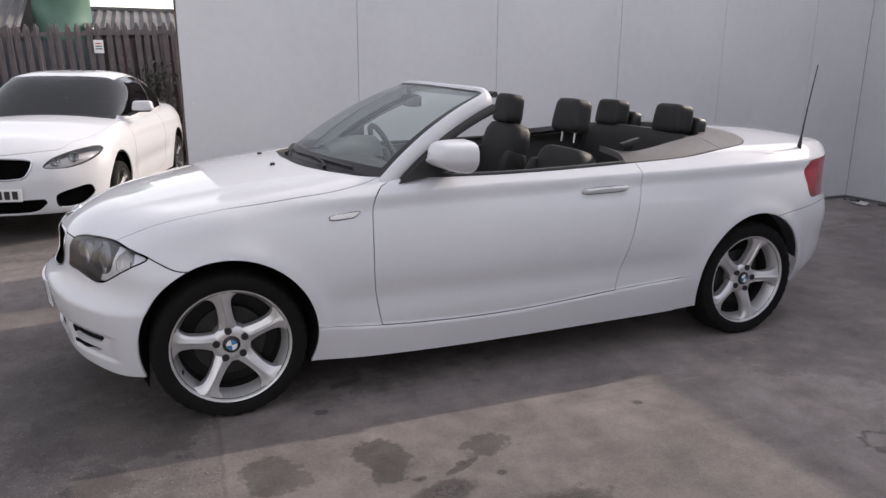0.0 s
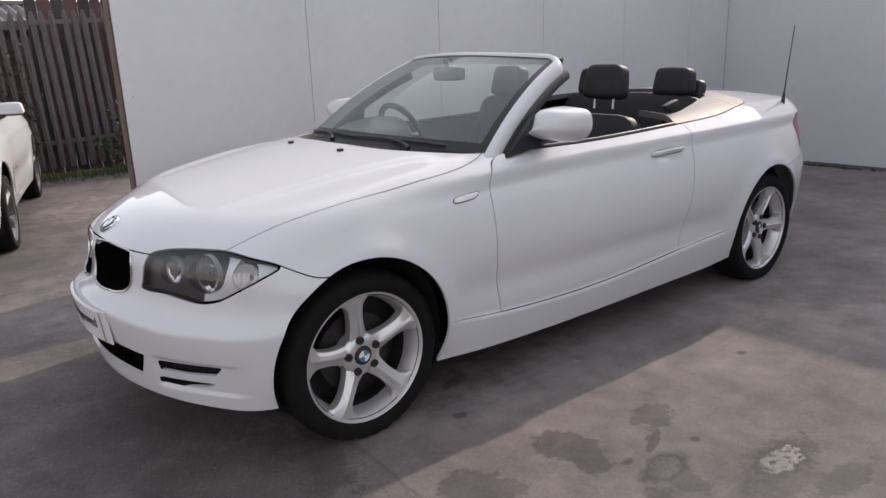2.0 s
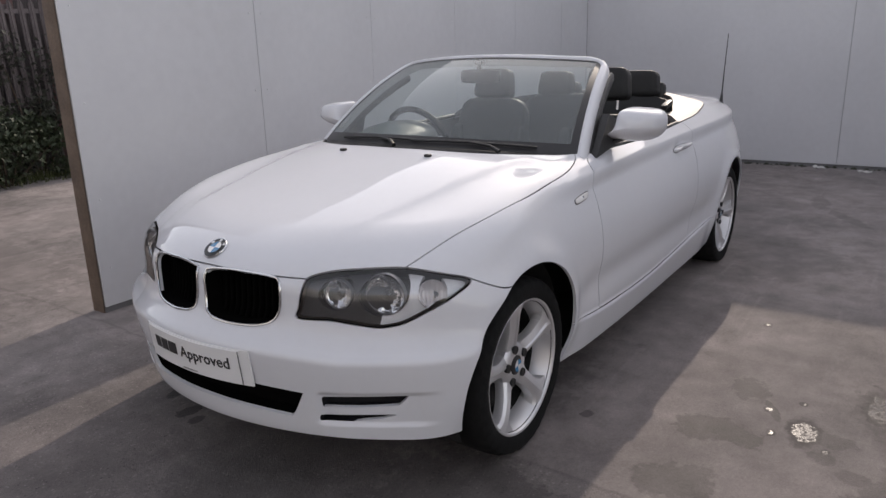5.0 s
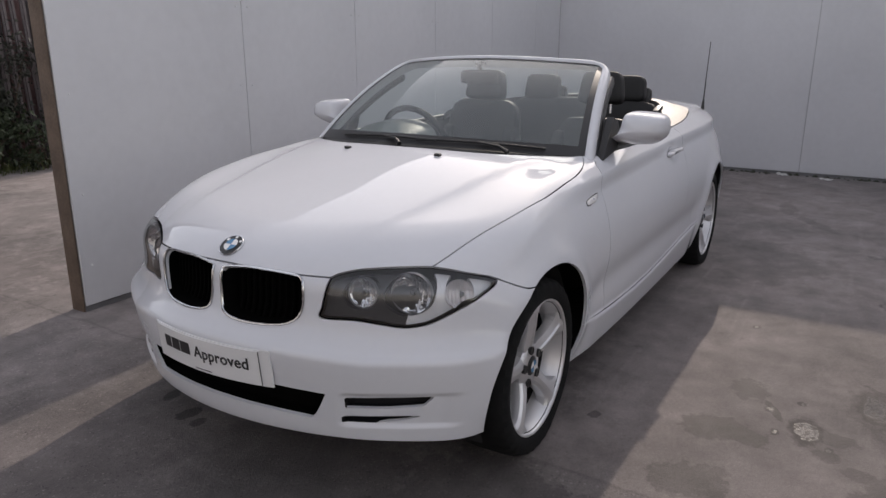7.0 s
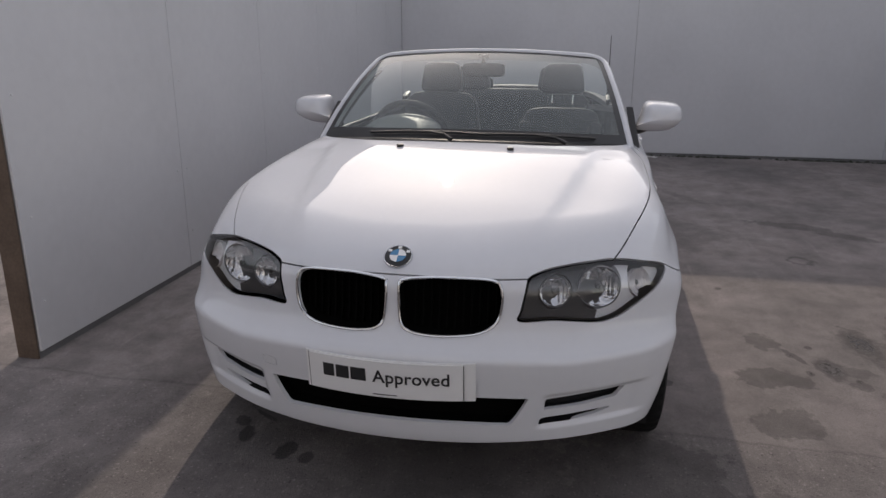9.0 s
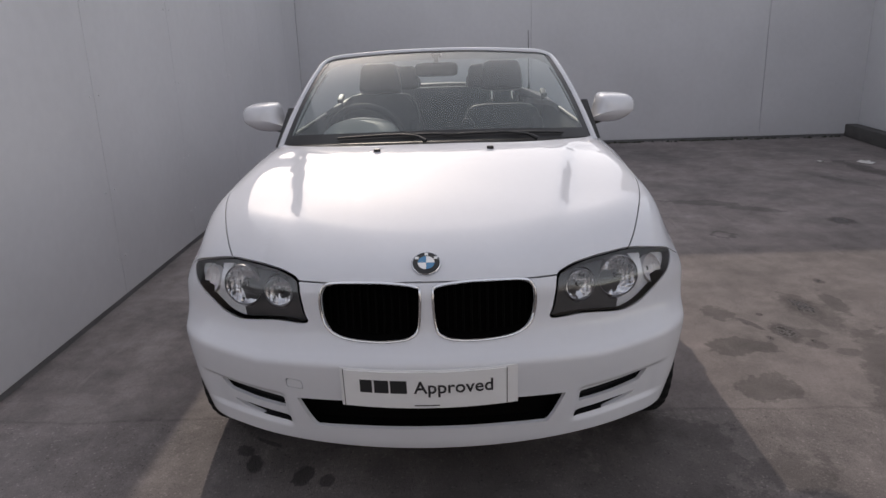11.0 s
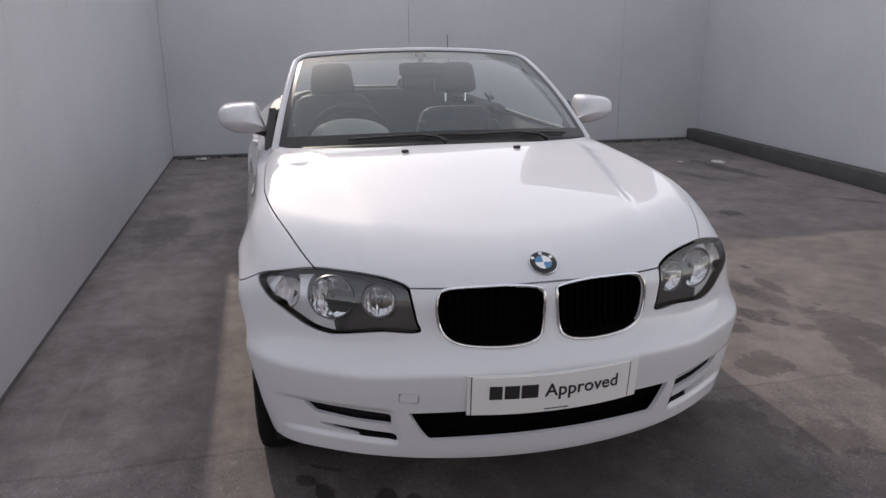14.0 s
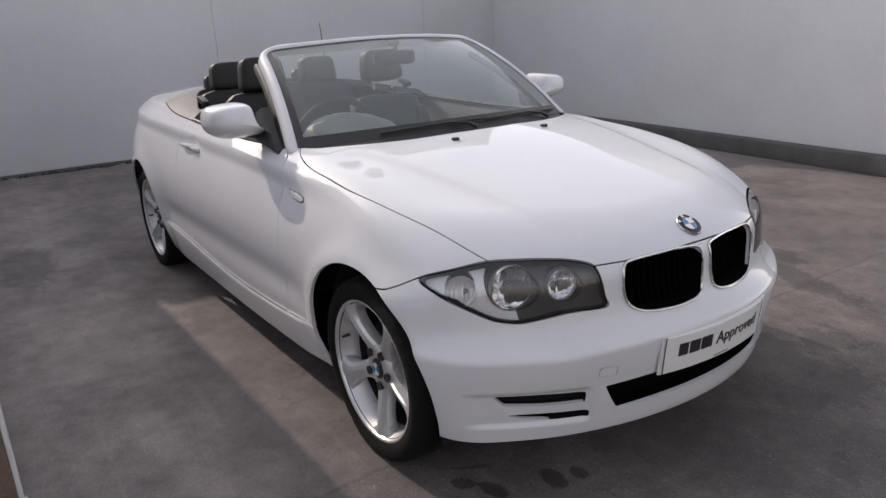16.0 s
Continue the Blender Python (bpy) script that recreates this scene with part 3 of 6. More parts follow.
def panel_wall(name, start, end, thick, label, seams, height=WALL_TOP):
    """A wall of sheet panels butted with narrow open joints, on a dark backing; its inner face runs from start to end."""
    a, b = Vector((*start, 0)), Vector((*end, 0))
    d = (b - a).normalized()
    n = Vector((-d.y, d.x, 0))  # away from the yard
    m = Matrix((( d.x, n.x, 0, a.x), (d.y, n.y, 0, a.y), (0, 0, 1, 0), (0, 0, 0, 1)))
    length = (b - a).length
    bm = box(bmesh.new(), (length + (0.0 if name == "wall_side" else 0.24), thick - 0.012, height), (length / 2 - (0.0 if name != "wall_right" else 0.12), 0.012 + (thick - 0.012) / 2, height / 2))
    bm.transform(m)
    wall = setting(part(name, bm, WALL_BACK, smooth=False), label, "wall")
    edges = [0.0, *seams, length]
    for u, w in zip(edges, edges[1:]):
        bm = box(bmesh.new(), (w - u - 0.0036, 0.012, height - 0.035), ((u + w) / 2, 0.006, (height - 0.035) / 2 + 0.035), 0.0015, segments=1)
        bm.transform(m)
        part("panel", bm, WALL_FAR_TONE if name == "wall_far" else WALL, wall, smooth=False)
    return wall, m, edges


WALL_BACK = material("wall_backing", (0.16, 0.16, 0.165), 0.8, vary=0.2, scale=5)
side_wall, side_m, side_edges = panel_wall("wall_side", (-0.012, 1.788), (6.90, 1.945), 0.10, "white painted sheet panel wall with narrow joints and rivets", (1.28, 2.47, 3.70, 4.90, 6.10), 2.55)
far_wall, far_m, far_edges = panel_wall("wall_far", (6.90, 1.945), (6.90, -5.345), 0.12, "grey white painted sheet panel wall behind the car", (3.0, 6.0))
right_wall, right_m, right_edges = panel_wall("wall_right", (6.90, -5.335), (0.2, -4.60), 0.12, "plain white painted wall with a kerb at its foot", ())


def corner_sun_block():
    """An added slab well above the view that keeps the sun off the right wall."""
    bm = box(bmesh.new(), (0.24, 2.5, 2.05), (7.025, -4.45, WALL_TOP + 1.025))
    return setting(part("unseen_sun_block", bm, material("sun_block_grey", (0.56, 0.56, 0.57), 0.8, vary=0.1, scale=1.5), smooth=False), "unseen dull grey slab added over the corner to shade the right wall", "wall")


corner_sun_block()


def kerb():
    bm = box(bmesh.new(), (6.9, 0.16, 0.16), (0, -0.083, 0.08), 0.02)
    d = math.atan2(0.735, -6.70)
    bm.transform(Matrix.Translation((3.50, -4.962, 0)) @ Matrix.Rotation(d, 4, "Z"))
    return setting(part("kerb", bm, material("kerb_concrete", (0.085, 0.082, 0.080), 0.85, vary=0.25, scale=5, bump=0.4, bump_scale=80)), "dark concrete kerb along the wall foot", "kerb")


kerb()


def bounce_wall():
    # unseen wall, added to limit the sky and bounce sun onto the car's front
    bm = box(bmesh.new(), (0.3, 22.0, 3.4), (-8.0, -2.0, 1.7))
    return setting(part("unseen_bounce_wall", bm, material("dull_plaster", (0.42, 0.41, 0.40), 0.85, vary=0.2, scale=1.5), smooth=False), "unseen dull plain plastered wall added to bounce light onto the car", "wall")


bounce_wall()


def timber_post():
    bm = box(bmesh.new(), (0.008, 0.105, 2.55), (-0.0163, 1.8545, 1.275), 0.002)
    return tagged(part("post", bm, TIMBER), "brown weathered timber post at the wall end", "post")


timber_post()

# ---- the white convertible ----
car = tagged(empty("convertible_car"), "white two-door convertible car with its roof folded down", "car")
WHEELBASE, AXLE_Z, ARCH_R = 2.66, 0.325, 0.348

plan_width = curve((-0.80, 0.70), (-0.55, 0.782), (-0.3, 0.820), (0.0, 0.838), (0.35, 0.839), (1.0, 0.848), (1.8, 0.859), (2.3, 0.866), (2.66, 0.870), (3.0, 0.838), (3.3, 0.778), (3.6, 0.69))
nose_x = curve((0.18, -0.640), (0.22, -0.672), (0.28, -0.690), (0.34, -0.702), (0.40, -0.712), (0.46, -0.724), (0.497, -0.7295), (0.512, -0.7285), (0.521, -0.722), (0.534, -0.705), (0.552, -0.685), (0.572, -0.670), (0.60, -0.660), (0.66, -0.654), (0.70, -0.648), (0.74, -0.620), (0.80, -0.540))
rear_x = curve((0.20, 3.46), (0.28, 3.54), (0.34, 3.600), (0.45, 3.605), (0.60, 3.620), (0.72, 3.585), (0.85, 3.60), (0.97, 3.62))
middle_z = curve((-0.72, 0.682), (-0.66, 0.728), (-0.58, 0.773), (-0.5, 0.804), (-0.4, 0.832), (-0.25, 0.866), (-0.1, 0.894), (0.2, 0.944), (0.42, 0.972), (0.8, 1.0), (1.4, 1.02), (2.0, 1.035), (2.6, 1.045), (3.0, 1.045), (3.35, 1.03), (3.62, 0.995))
crown = curve((-0.7, 0.055), (-0.3, 0.055), (0.2, 0.045), (0.66, 0.052), (1.2, 0.045), (1.9, 0.042), (2.6, 0.05), (3.2, 0.06), (3.6, 0.06))
low_z = curve((-0.75, 0.235), (-0.4, 0.212), (-0.3, 0.210), (0.32, 0.186), (0.6, 0.171), (1.2, 0.166), (1.8, 0.177), (2.3, 0.190), (3.0, 0.24), (3.6, 0.27))

sill_line = curve((0.35, 0.347), (0.62, 0.320), (0.86, 0.308), (1.14, 0.306), (1.44, 0.319), (1.76, 0.344), (2.22, 0.369))
shoulder = curve((0.3, 0.868), (0.63, 0.880), (1.2, 0.896), (2.1, 0.907), (2.5, 0.915), (3.2, 0.920))
ridge_line = curve((-0.62, 0.33), (-0.364, 0.396), (-0.035, 0.463), (0.39, 0.545))


def car_top(x, y):
    a = np.abs(y)
    z = middle_z(x) - crown(x) * (a / 0.68) ** 2
    ridge = ridge_line(x)
    on = step(-0.55, -0.1, x) * (1 - step(0.35, 0.5, x))
    return z - 0.010 * on * step(-0.02, 0.035, a - ridge) + 0.010 * on * step(0.05, 0.22, a - ridge)


def car_width(x, z):
    up, down = np.maximum(z - 0.58, 0), np.maximum(0.58 - z, 0)
    w = plan_width(x) - 1.02 * up**2 - 0.36 * down**2
    w -= 0.030 * step(0.60, 0.72, z) * (1 - step(-0.30, 0.05, x))
    w += 0.011 * (1 - step(0.492, 0.522, z)) * (1 - step(-0.42, -0.30, x))
    doors = step(0.30, 0.55, x) * (1 - step(2.1, 2.35, x))
    line = sill_line(x)
    w += doors * (-0.015 * hump(z, 0.445, 0.07) + 0.014 * step(line + 0.012, line - 0.014, z))
    w -= 0.016 * hump(x, 1.735, 0.075) * hump(z, 0.838, 0.036)
    # the shoulder: hollow below, a firm line, then a flat top band
    sh = shoulder(x)
    w += 0.026 * step(sh - 0.070, sh + 0.004, z) * (1 - np.clip((z - sh) / 0.050, 0, 1)) * step(0.1, 0.65, x)
    for ax in (0.0, WHEELBASE):
        r = np.hypot(x - ax, z - AXLE_Z)
        w += 0.014 * hump(r, ARCH_R + 0.005, 0.055) * step(0.15, 0.35, z)
    return w


def car_field(p):
    x, y, z = p[:, 0], p[:, 1], p[:, 2]
    a = np.abs(y)
    side = a - car_width(x, z)
    u = 0.7 * a + 0.7 * (x + 0.75)
    scoop = step(0.385, 0.425, u) * (1 - step(0.68, 0.78, u)) * step(0.255, 0.275, z) * (1 - step(0.362, 0.384, z))
    front = nose_x(z + 0.034 * np.minimum(a / 0.5, 1) ** 2) + 0.52 * a**2 - x + 0.013 * scoop
    rear = x - (rear_x(z) - 0.40 * a**2 - 0.35 * a**4 + 0.018 * (1 - step(0.68, 0.73, z)) * step(0.36, 0.44, z))
    top = z - car_top(x, y)
    f = smax(side, front * 0.8, 0.10)
    f = smax(f, rear * 0.8, 0.16)
    return smax(f, top, 0.055 - 0.015 * step(0.4, 0.9, x))


car_plan = ((-0.752, 0), (-0.735, 0.15), (-0.66, 0.36), (-0.55, 0.53), (-0.43, 0.67), (-0.27, 0.775), (0.0, 0.842), (0.5, 0.853), (1.2, 0.858), (2.0, 0.862), (2.66, 0.862), (3.05, 0.825), (3.30, 0.745), (3.46, 0.60), (3.57, 0.36), (3.62, 0.14), (3.63, 0))
body = shell(car_field, car_plan, lambda s, px: np.where(px < 0.1, -0.45 + 0.55 * np.clip((px + 0.752) / 0.852, 0, 1), np.minimum(px, 3.3)), lambda x, y: low_z(x), lambda x, y: car_top(x, y), 0.13, (0.0125, 86, 14, 30))


def both(f):
    return lambda p: f(p[:, 0], np.abs(p[:, 1]), p[:, 2])


# wheel openings
for ax in (0.0, WHEELBASE):
    _, body = body.split(both(lambda x, a, z, ax=ax: np.maximum(np.hypot(x - ax, z - AXLE_Z) - ARCH_R, 0.55 - a)))
# cockpit opening
cowl_x = curve((0, 0.40), (0.3, 0.43), (0.55, 0.53), (0.68, 0.66), (0.75, 0.75))
cockpit = inside(rounded(((0.36, -0.1), (0.36, 0.1), (0.40, 0.36), (0.53, 0.58), (0.70, 0.690), (1.2, 0.735), (1.9, 0.728), (2.4, 0.706), (2.74, 0.615), (2.92, 0.36), (2.97, 0.0), (2.92, -0.36), (2.74, -0.615), (2.4, -0.706), (1.9, -0.728), (1.2, -0.735), (0.70, -0.690), (0.53, -0.58), (0.40, -0.36)), 6))
_, body = body.split(lambda p: np.maximum(cockpit(p[:, 0], p[:, 1]), 0.80 - p[:, 2]))


def around(x, a):
    """A length that grows round the nose from its middle to the side."""
    return 0.7 * a + 0.7 * (x + 0.75)


lamp_shape = inside(rounded(((0.359, 0.592), (0.364, 0.620), (0.374, 0.665), (0.388, 0.698), (0.408, 0.714), (0.470, 0.7265), (0.54, 0.7305), (0.61, 0.733), (0.68, 0.733), (0.762, 0.721), (0.868, 0.692), (0.820, 0.660), (0.757, 0.628), (0.672, 0.585), (0.62, 0.572), (0.58, 0.570), (0.51, 0.580), (0.448, 0.589)), 4))
lamps, body = body.panel(both(lambda x, a, z: np.maximum(lamp_shape(around(x, a), z), x + 0.1)), 0.003)
kidney_line = rounded(((0.018, 0.690), (0.030, 0.709), (0.10, 0.7165), (0.17, 0.7165), (0.264, 0.711), (0.296, 0.698), (0.305, 0.662), (0.300, 0.612), (0.281, 0.580), (0.240, 0.563), (0.17, 0.558), (0.10, 0.560), (0.046, 0.570), (0.024, 0.598)), 5)
kidney_shape = inside(kidney_line)
kidneys, body = body.split(both(lambda x, a, z: np.maximum(kidney_shape(a, z), x + 0.4)))
intake_shape = inside(rounded(((0, 0.298), (0.20, 0.293), (0.320, 0.284), (0.345, 0.288), (0.388, 0.364), (0.376, 0.374), (0.2, 0.389), (0.0, 0.394), (-0.2, 0.389), (-0.376, 0.374), (-0.388, 0.364), (-0.345, 0.288), (-0.320, 0.284), (-0.2, 0.293)), 3))
intake, body = body.split(lambda p: np.maximum(intake_shape(p[:, 1], p[:, 2]), p[:, 0] + 0.4))
slot_a = inside(((0.414, 0.322), (0.410, 0.358), (0.52, 0.363), (0.668, 0.366), (0.636, 0.332), (0.53, 0.324)))
slot_b = inside(((0.402, 0.272), (0.402, 0.293), (0.51, 0.297), (0.635, 0.300), (0.59, 0.284), (0.5, 0.273)))
slots, body = body.split(both(lambda x, a, z: np.maximum(np.minimum(slot_a(around(x, a), z), slot_b(around(x, a), z)), x + 0.2)))
tail_shape = inside(rounded(((3.068, 0.850), (3.075, 0.79), (3.10, 0.722), (3.2, 0.716), (3.7, 0.72), (3.7, 0.905), (3.2, 0.910), (3.12, 0.893)), 3))
tails, body = body.panel(both(lambda x, a, z: np.maximum(tail_shape(x, z), np.maximum(0.42 - a, 2.9 - x))), 0.002)
# bonnet
bonnet_side = curve((-0.45, 0.578), (-0.39, 0.613), (-0.23, 0.677), (-0.10, 0.714), (0.02, 0.735), (0.16, 0.744), (0.31, 0.742), (0.45, 0.737), (0.57, 0.716), (0.63, 0.694), (0.68, 0.665))
bonnet, body = body.panel(both(lambda x, a, z: np.maximum(np.maximum(a - bonnet_side(x), 0.7195 - 0.035 * np.maximum(a - 0.05, 0) - 0.25 * np.maximum(a - 0.37, 0) - z), x - 0.75)), 0.0020)
# front bumper from the wings
bumper, body = body.panel(both(lambda x, a, z: np.maximum(z - (0.72 - 0.07 * np.maximum(a - 0.42, 0) - 0.70 * np.maximum(a - 0.766, 0)), x - 0.05)), 0.0015)
# rear bumper below the lamps
rear_bumper, body = body.panel(both(lambda x, a, z: np.maximum(z - 0.654 - 0.085 * np.minimum(x - 2.83, 0.36), 2.70 - x)), 0.0014)
# doors
door_shape = inside(rounded(((0.632, 0.29), (0.606, 0.42), (0.590, 0.55), (0.593, 0.717), (0.610, 0.850), (0.650, 0.905), (0.71, 0.945), (0.72, 1.12), (1.2, 1.12), (1.80, 1.12), (1.90, 1.00), (1.962, 0.935), (1.955, 0.85), (1.930, 0.77), (1.895, 0.673), (1.845, 0.51), (1.808, 0.36), (1.79, 0.24), (1.44, 0.23), (0.86, 0.23), (0.66, 0.24)), 4))
doors, body = body.panel(both(lambda x, a, z: np.maximum(np.maximum(door_shape(x, z), sill_line(x) - z), 0.3 - a)), 0.0019)
# sills
sills, body = body.panel(both(lambda x, a, z: np.maximum(np.maximum(z - sill_line(x), 0.2 - x), x - 2.5)), 0.0012)
front_wings, body = body.split(lambda p: p[:, 0] - 1.2)


def halves(sheet):
    return sheet.split(lambda p: p[:, 1])


bonnet.build("bonnet", PAINT, car)
cap_shape = inside(rounded(((0.368, 0.408), (0.368, 0.437), (0.418, 0.437), (0.418, 0.408)), 1))
eye_cap, bumper = bumper.panel(lambda p: np.maximum(cap_shape(p[:, 1], p[:, 2]), p[:, 0] + 0.3), 0.0009)
bumper.build("front_bumper", PAINT, car)
eye_cap.build("tow_eye_cover", PAINT, car)
body.build("rear_body", PAINT, car)
rear_bumper.build("rear_bumper", PAINT, car)
for sheet, name in ((front_wings, "front_wing"), (doors, "door"), (sills, "sill")):
    for half in halves(sheet):
        half.build(name, PAINT, car)
for half in halves(tails):
    half.build("tail_lamp", RED_LENS, car, "red rear lamp lens", flange=0.02)


def on_body(axis, p, q, start=0.0, reach=1.1):
    """The point of the body surface and its normal: axis "x" looks from ahead at (y, z), "y" from the side (+y) at (x, z), "z" from above at (x, y)."""
    o = {"x": (0.0, p, q), "y": (p, 0.0, q), "z": (p, q, 0.6)}[axis]
    d = np.array({"x": (-1.0, 0, 0), "y": (0, 1.0, 0), "z": (0, 0, 1.0)}[axis])
    lo, hi = 0.0, reach
    o = np.array(o, float)
    for _ in range(3):
        ts = np.linspace(lo, hi, 120)
        out = car_field(o + d * ts[:, None]) > 0
        k = max(int(np.argmax(out)), 1) if out.any() else len(ts) - 1
        lo, hi = ts[k - 1], ts[k]
    v = o + d * lo
    e = 2e-3 * np.eye(3)
    g = car_field(v + e) - car_field(v - e)
    return Vector(v), Vector(g / np.linalg.norm(g))


def mirrored(p, sy):
    return Vector((p[0], p[1] * sy, p[2]))


def bowl(radius, depth, at, facing, parent, name="reflector", mat=None, rim=0.0035, flutes=9, bulb=True):
    """A round fluted reflector bowl whose mouth lies at a place and faces a way, with its sleeve, ring and bulb."""
    steps = [k / 14 for k in range(15)]
    prof = [(radius * t, -depth * (t * t - 1)) for t in steps]
    turn = Vector(facing).to_track_quat("-Y", "Z").to_matrix().to_4x4()
    m = Matrix.Translation(at) @ turn
    bm = lathe(prof, 40)
    rng = random.Random(int(radius * 1000))
    tilt = [rng.uniform(-1, 1) for _ in range(flutes + 1)]
    for v in bm.verts:
        r = math.hypot(v.co.x, v.co.z) / radius
        if r < 0.97:
            u = (v.co.x / radius + 1) / 2 * flutes
            k = min(int(u), flutes)
            v.co.y += (0.15 * abs(u - k - 0.5) + 0.13 * tilt[k]) * radius * (1 if v.co.z < 0.25 * radius else 0.45)
    bm.transform(m)
    ob = part(name, bm, mat or REFLECTOR, parent, smooth=False)
    bm = lathe(((radius, 0.012), (radius, -0.003), (radius + rim * 0.6, -0.006), (radius + rim, -0.002), (radius + rim, 0.012)), 32)
    bm.transform(m)
    part("bezel_ring", bm, LAMP_RING if bulb else mat, parent)
    if not bulb:
        return ob
    bm = lathe(((0.0, depth * 0.2), (0.007, depth * 0.25), (0.010, depth * 0.5), (0.010, depth)), 12)
    bm.transform(m)
    part("bulb", bm, LAMP_GREY, parent)
    return ob


LAMP_ROUNDS = ((0.572, 0.659, 0.061), (0.447, 0.658, 0.044))
INDICATOR = (-0.385, 0.715, 0.666, 0.042)
for half, sy in zip(halves(lamps), (-1, 1)):
    unit = half.moved(0.05).build("headlamp", LAMP_GREY, car, "clear headlamp with dark bezel and round reflectors", flange=-0.05)
    half.build("lens", LENS, unit, "clear lamp lens", flange=0)
    inner = half.moved(0.026)
    outer, inner = inner.split(lambda p: 0.602 + 0.30 * (p[:, 2] - 0.586) - around(p[:, 0], np.abs(p[:, 1])))
    for a, z, r in LAMP_ROUNDS:
        _, inner = inner.split(lambda p, a=a, z=z, r=r: np.hypot(np.abs(p[:, 1]) - a, p[:, 2] - z) - r - 0.004)
        _, outer = outer.split(lambda p, a=a, z=z, r=r: np.hypot(np.abs(p[:, 1]) - a, p[:, 2] - z) - r - 0.004)
    spot = around(INDICATOR[0], INDICATOR[1])
    _, outer = outer.split(lambda p: np.hypot((around(p[:, 0], np.abs(p[:, 1])) - spot) * 1.05, p[:, 2] - INDICATOR[2]) - INDICATOR[3] - 0.002)
    inner.build("bezel", LAMP_GREY, unit, flange=0.02)
    outer.build("indicator_reflector", LAMP_SMOKE, unit, flange=0.02)
    for a, z, r in LAMP_ROUNDS:
        at, nrm = on_body("x", sy * a, z)
        bowl(r, r * 0.42, at + Vector((0.042, 0, 0)), Vector((-1.0, 0.22 * sy, 0.06)).normalized(), unit, flutes=12 if r > 0.05 else 8)
    at, nrm = on_body("y", INDICATOR[0], INDICATOR[2])
    at, nrm = mirrored(at - nrm * 0.030, sy), mirrored(nrm, sy)
    bowl(INDICATOR[3], 0.020, at, nrm, unit, "indicator_reflector_bowl", INDICATOR_GREY, 0.002, 7, False)

for half in halves(kidneys):
    half.pocket((0.065, 0, -0.004), "kidney_grille", GRILLE_BLACK, car, "black radiator grille in a chrome frame")
intake.pocket((0.06, 0, 0), "lower_grille", GRILLE_BLACK, car, "black lower air intake")
for half, sy in zip(halves(slots), (-1, 1)):
    upper, lower = half.split(lambda p: 0.318 - p[:, 2])
    for piece in (upper, lower):
        piece.pocket((0.030, -0.010 * sy, 0), "bumper_slot", SLOT_GREY, car, "dark air slot in the bumper")


def wheel_parts(name, m, phase, parent, alloy=ALLOY):
    """A road wheel whose outer side faces local -y."""
    wheel = empty(name, m)
    wheel.parent = parent
    R = 0.310
    tyre = lathe(((0.226, 0.085), (0.240, 0.098), (0.272, 0.106), (0.296, 0.098), (0.307, 0.080), (R, 0.05), (R, 0.0), (R, -0.05), (0.307, -0.080), (0.296, -0.098), (0.272, -0.106), (0.240, -0.098), (0.226, -0.085)), 144)
    # tread blocks cut into the shoulders
    for v in tyre.verts:
        r = math.hypot(v.co.x, v.co.z)
        if r > 0.294 and abs(v.co.y) > 0.06 and int(math.atan2(v.co.z, v.co.x) / math.tau * 144 + 144.5) // 2 % 2:
            v.co.x *= 1 - 0.003 / r
            v.co.z *= 1 - 0.003 / r
    # pressed flat where it stands, the side bulging a little there
    for v in tyre.verts:
        if v.co.z < -0.303:
            v.co.z = -0.303
        if v.co.z < -0.24 and abs(v.co.y) > 0.09:
            v.co.y *= 1 + 0.05 * float(step(-0.24, -0.29, v.co.z))
    part("tyre", tyre, RUBBER, wheel)
    part("rim", lathe(((0.2405, -0.088), (0.2415, -0.094), (0.238, -0.0975), (0.232, -0.095), (0.226, -0.082), (0.217, -0.066), (0.207, -0.02)), 72), alloy, wheel)
    part("barrel", lathe(((0.207, -0.02), (0.206, 0.0), (0.205, 0.09)), 72), BARREL_BLACK, wheel, "dark inner barrel")
    part("brake_disc", lathe(((0.0, -0.012), (0.06, -0.018), (0.075, -0.012), (0.08, -0.002), (0.145, -0.002), (0.148, 0.004), (0.145, 0.02), (0.0, 0.02)), 48), DISC_METAL, wheel)
    part("wheel_barrel_back", lathe(((0.0, 0.05), (0.206, 0.05), (0.206, 0.055), (0.0, 0.055)), 32), BARREL_BLACK, wheel)
    depth = curve((0.0, -0.052), (0.05, -0.056), (0.09, -0.066), (0.15, -0.078), (0.20, -0.084), (0.235, -0.088))
    width = curve((0.03, 0.044), (0.06, 0.040), (0.09, 0.033), (0.13, 0.0285), (0.17, 0.030), (0.195, 0.038), (0.208, 0.052), (0.220, 0.080), (0.232, 0.118))
    for k in range(5):
        a = phase + k * math.tau / 5
        bm = bmesh.new()
        rows = []
        for r in np.linspace(0.045, 0.228, 16):
            w, d = float(width(r)), float(depth(r))
            groove = 0.010 * float(step(0.05, 0.10, r)) * (1 - 0.6 * float(step(0.17, 0.22, r)))
            prof = ((-1.0, 0.044), (-1.02, 0.024), (-0.94, 0.011), (-0.62, 0.002), (-0.14, -0.004), (0.0, -0.003), (0.14, 0.3 * groove), (0.72, groove), (0.94, groove + 0.003), (1.02, 0.026), (1.0, 0.044))
            rows.append([bm.verts.new((r * math.cos(a) - u * w * math.sin(a), d + v, r * math.sin(a) + u * w * math.cos(a))) for u, v in prof])
        for p, q in zip(rows, rows[1:]):
            for i in range(len(p) - 1):
                bm.faces.new((p[i], p[i + 1], q[i + 1], q[i]))
        bmesh.ops.recalc_face_normals(bm, faces=bm.faces)
        spoke = part("spoke", bm, alloy, wheel)
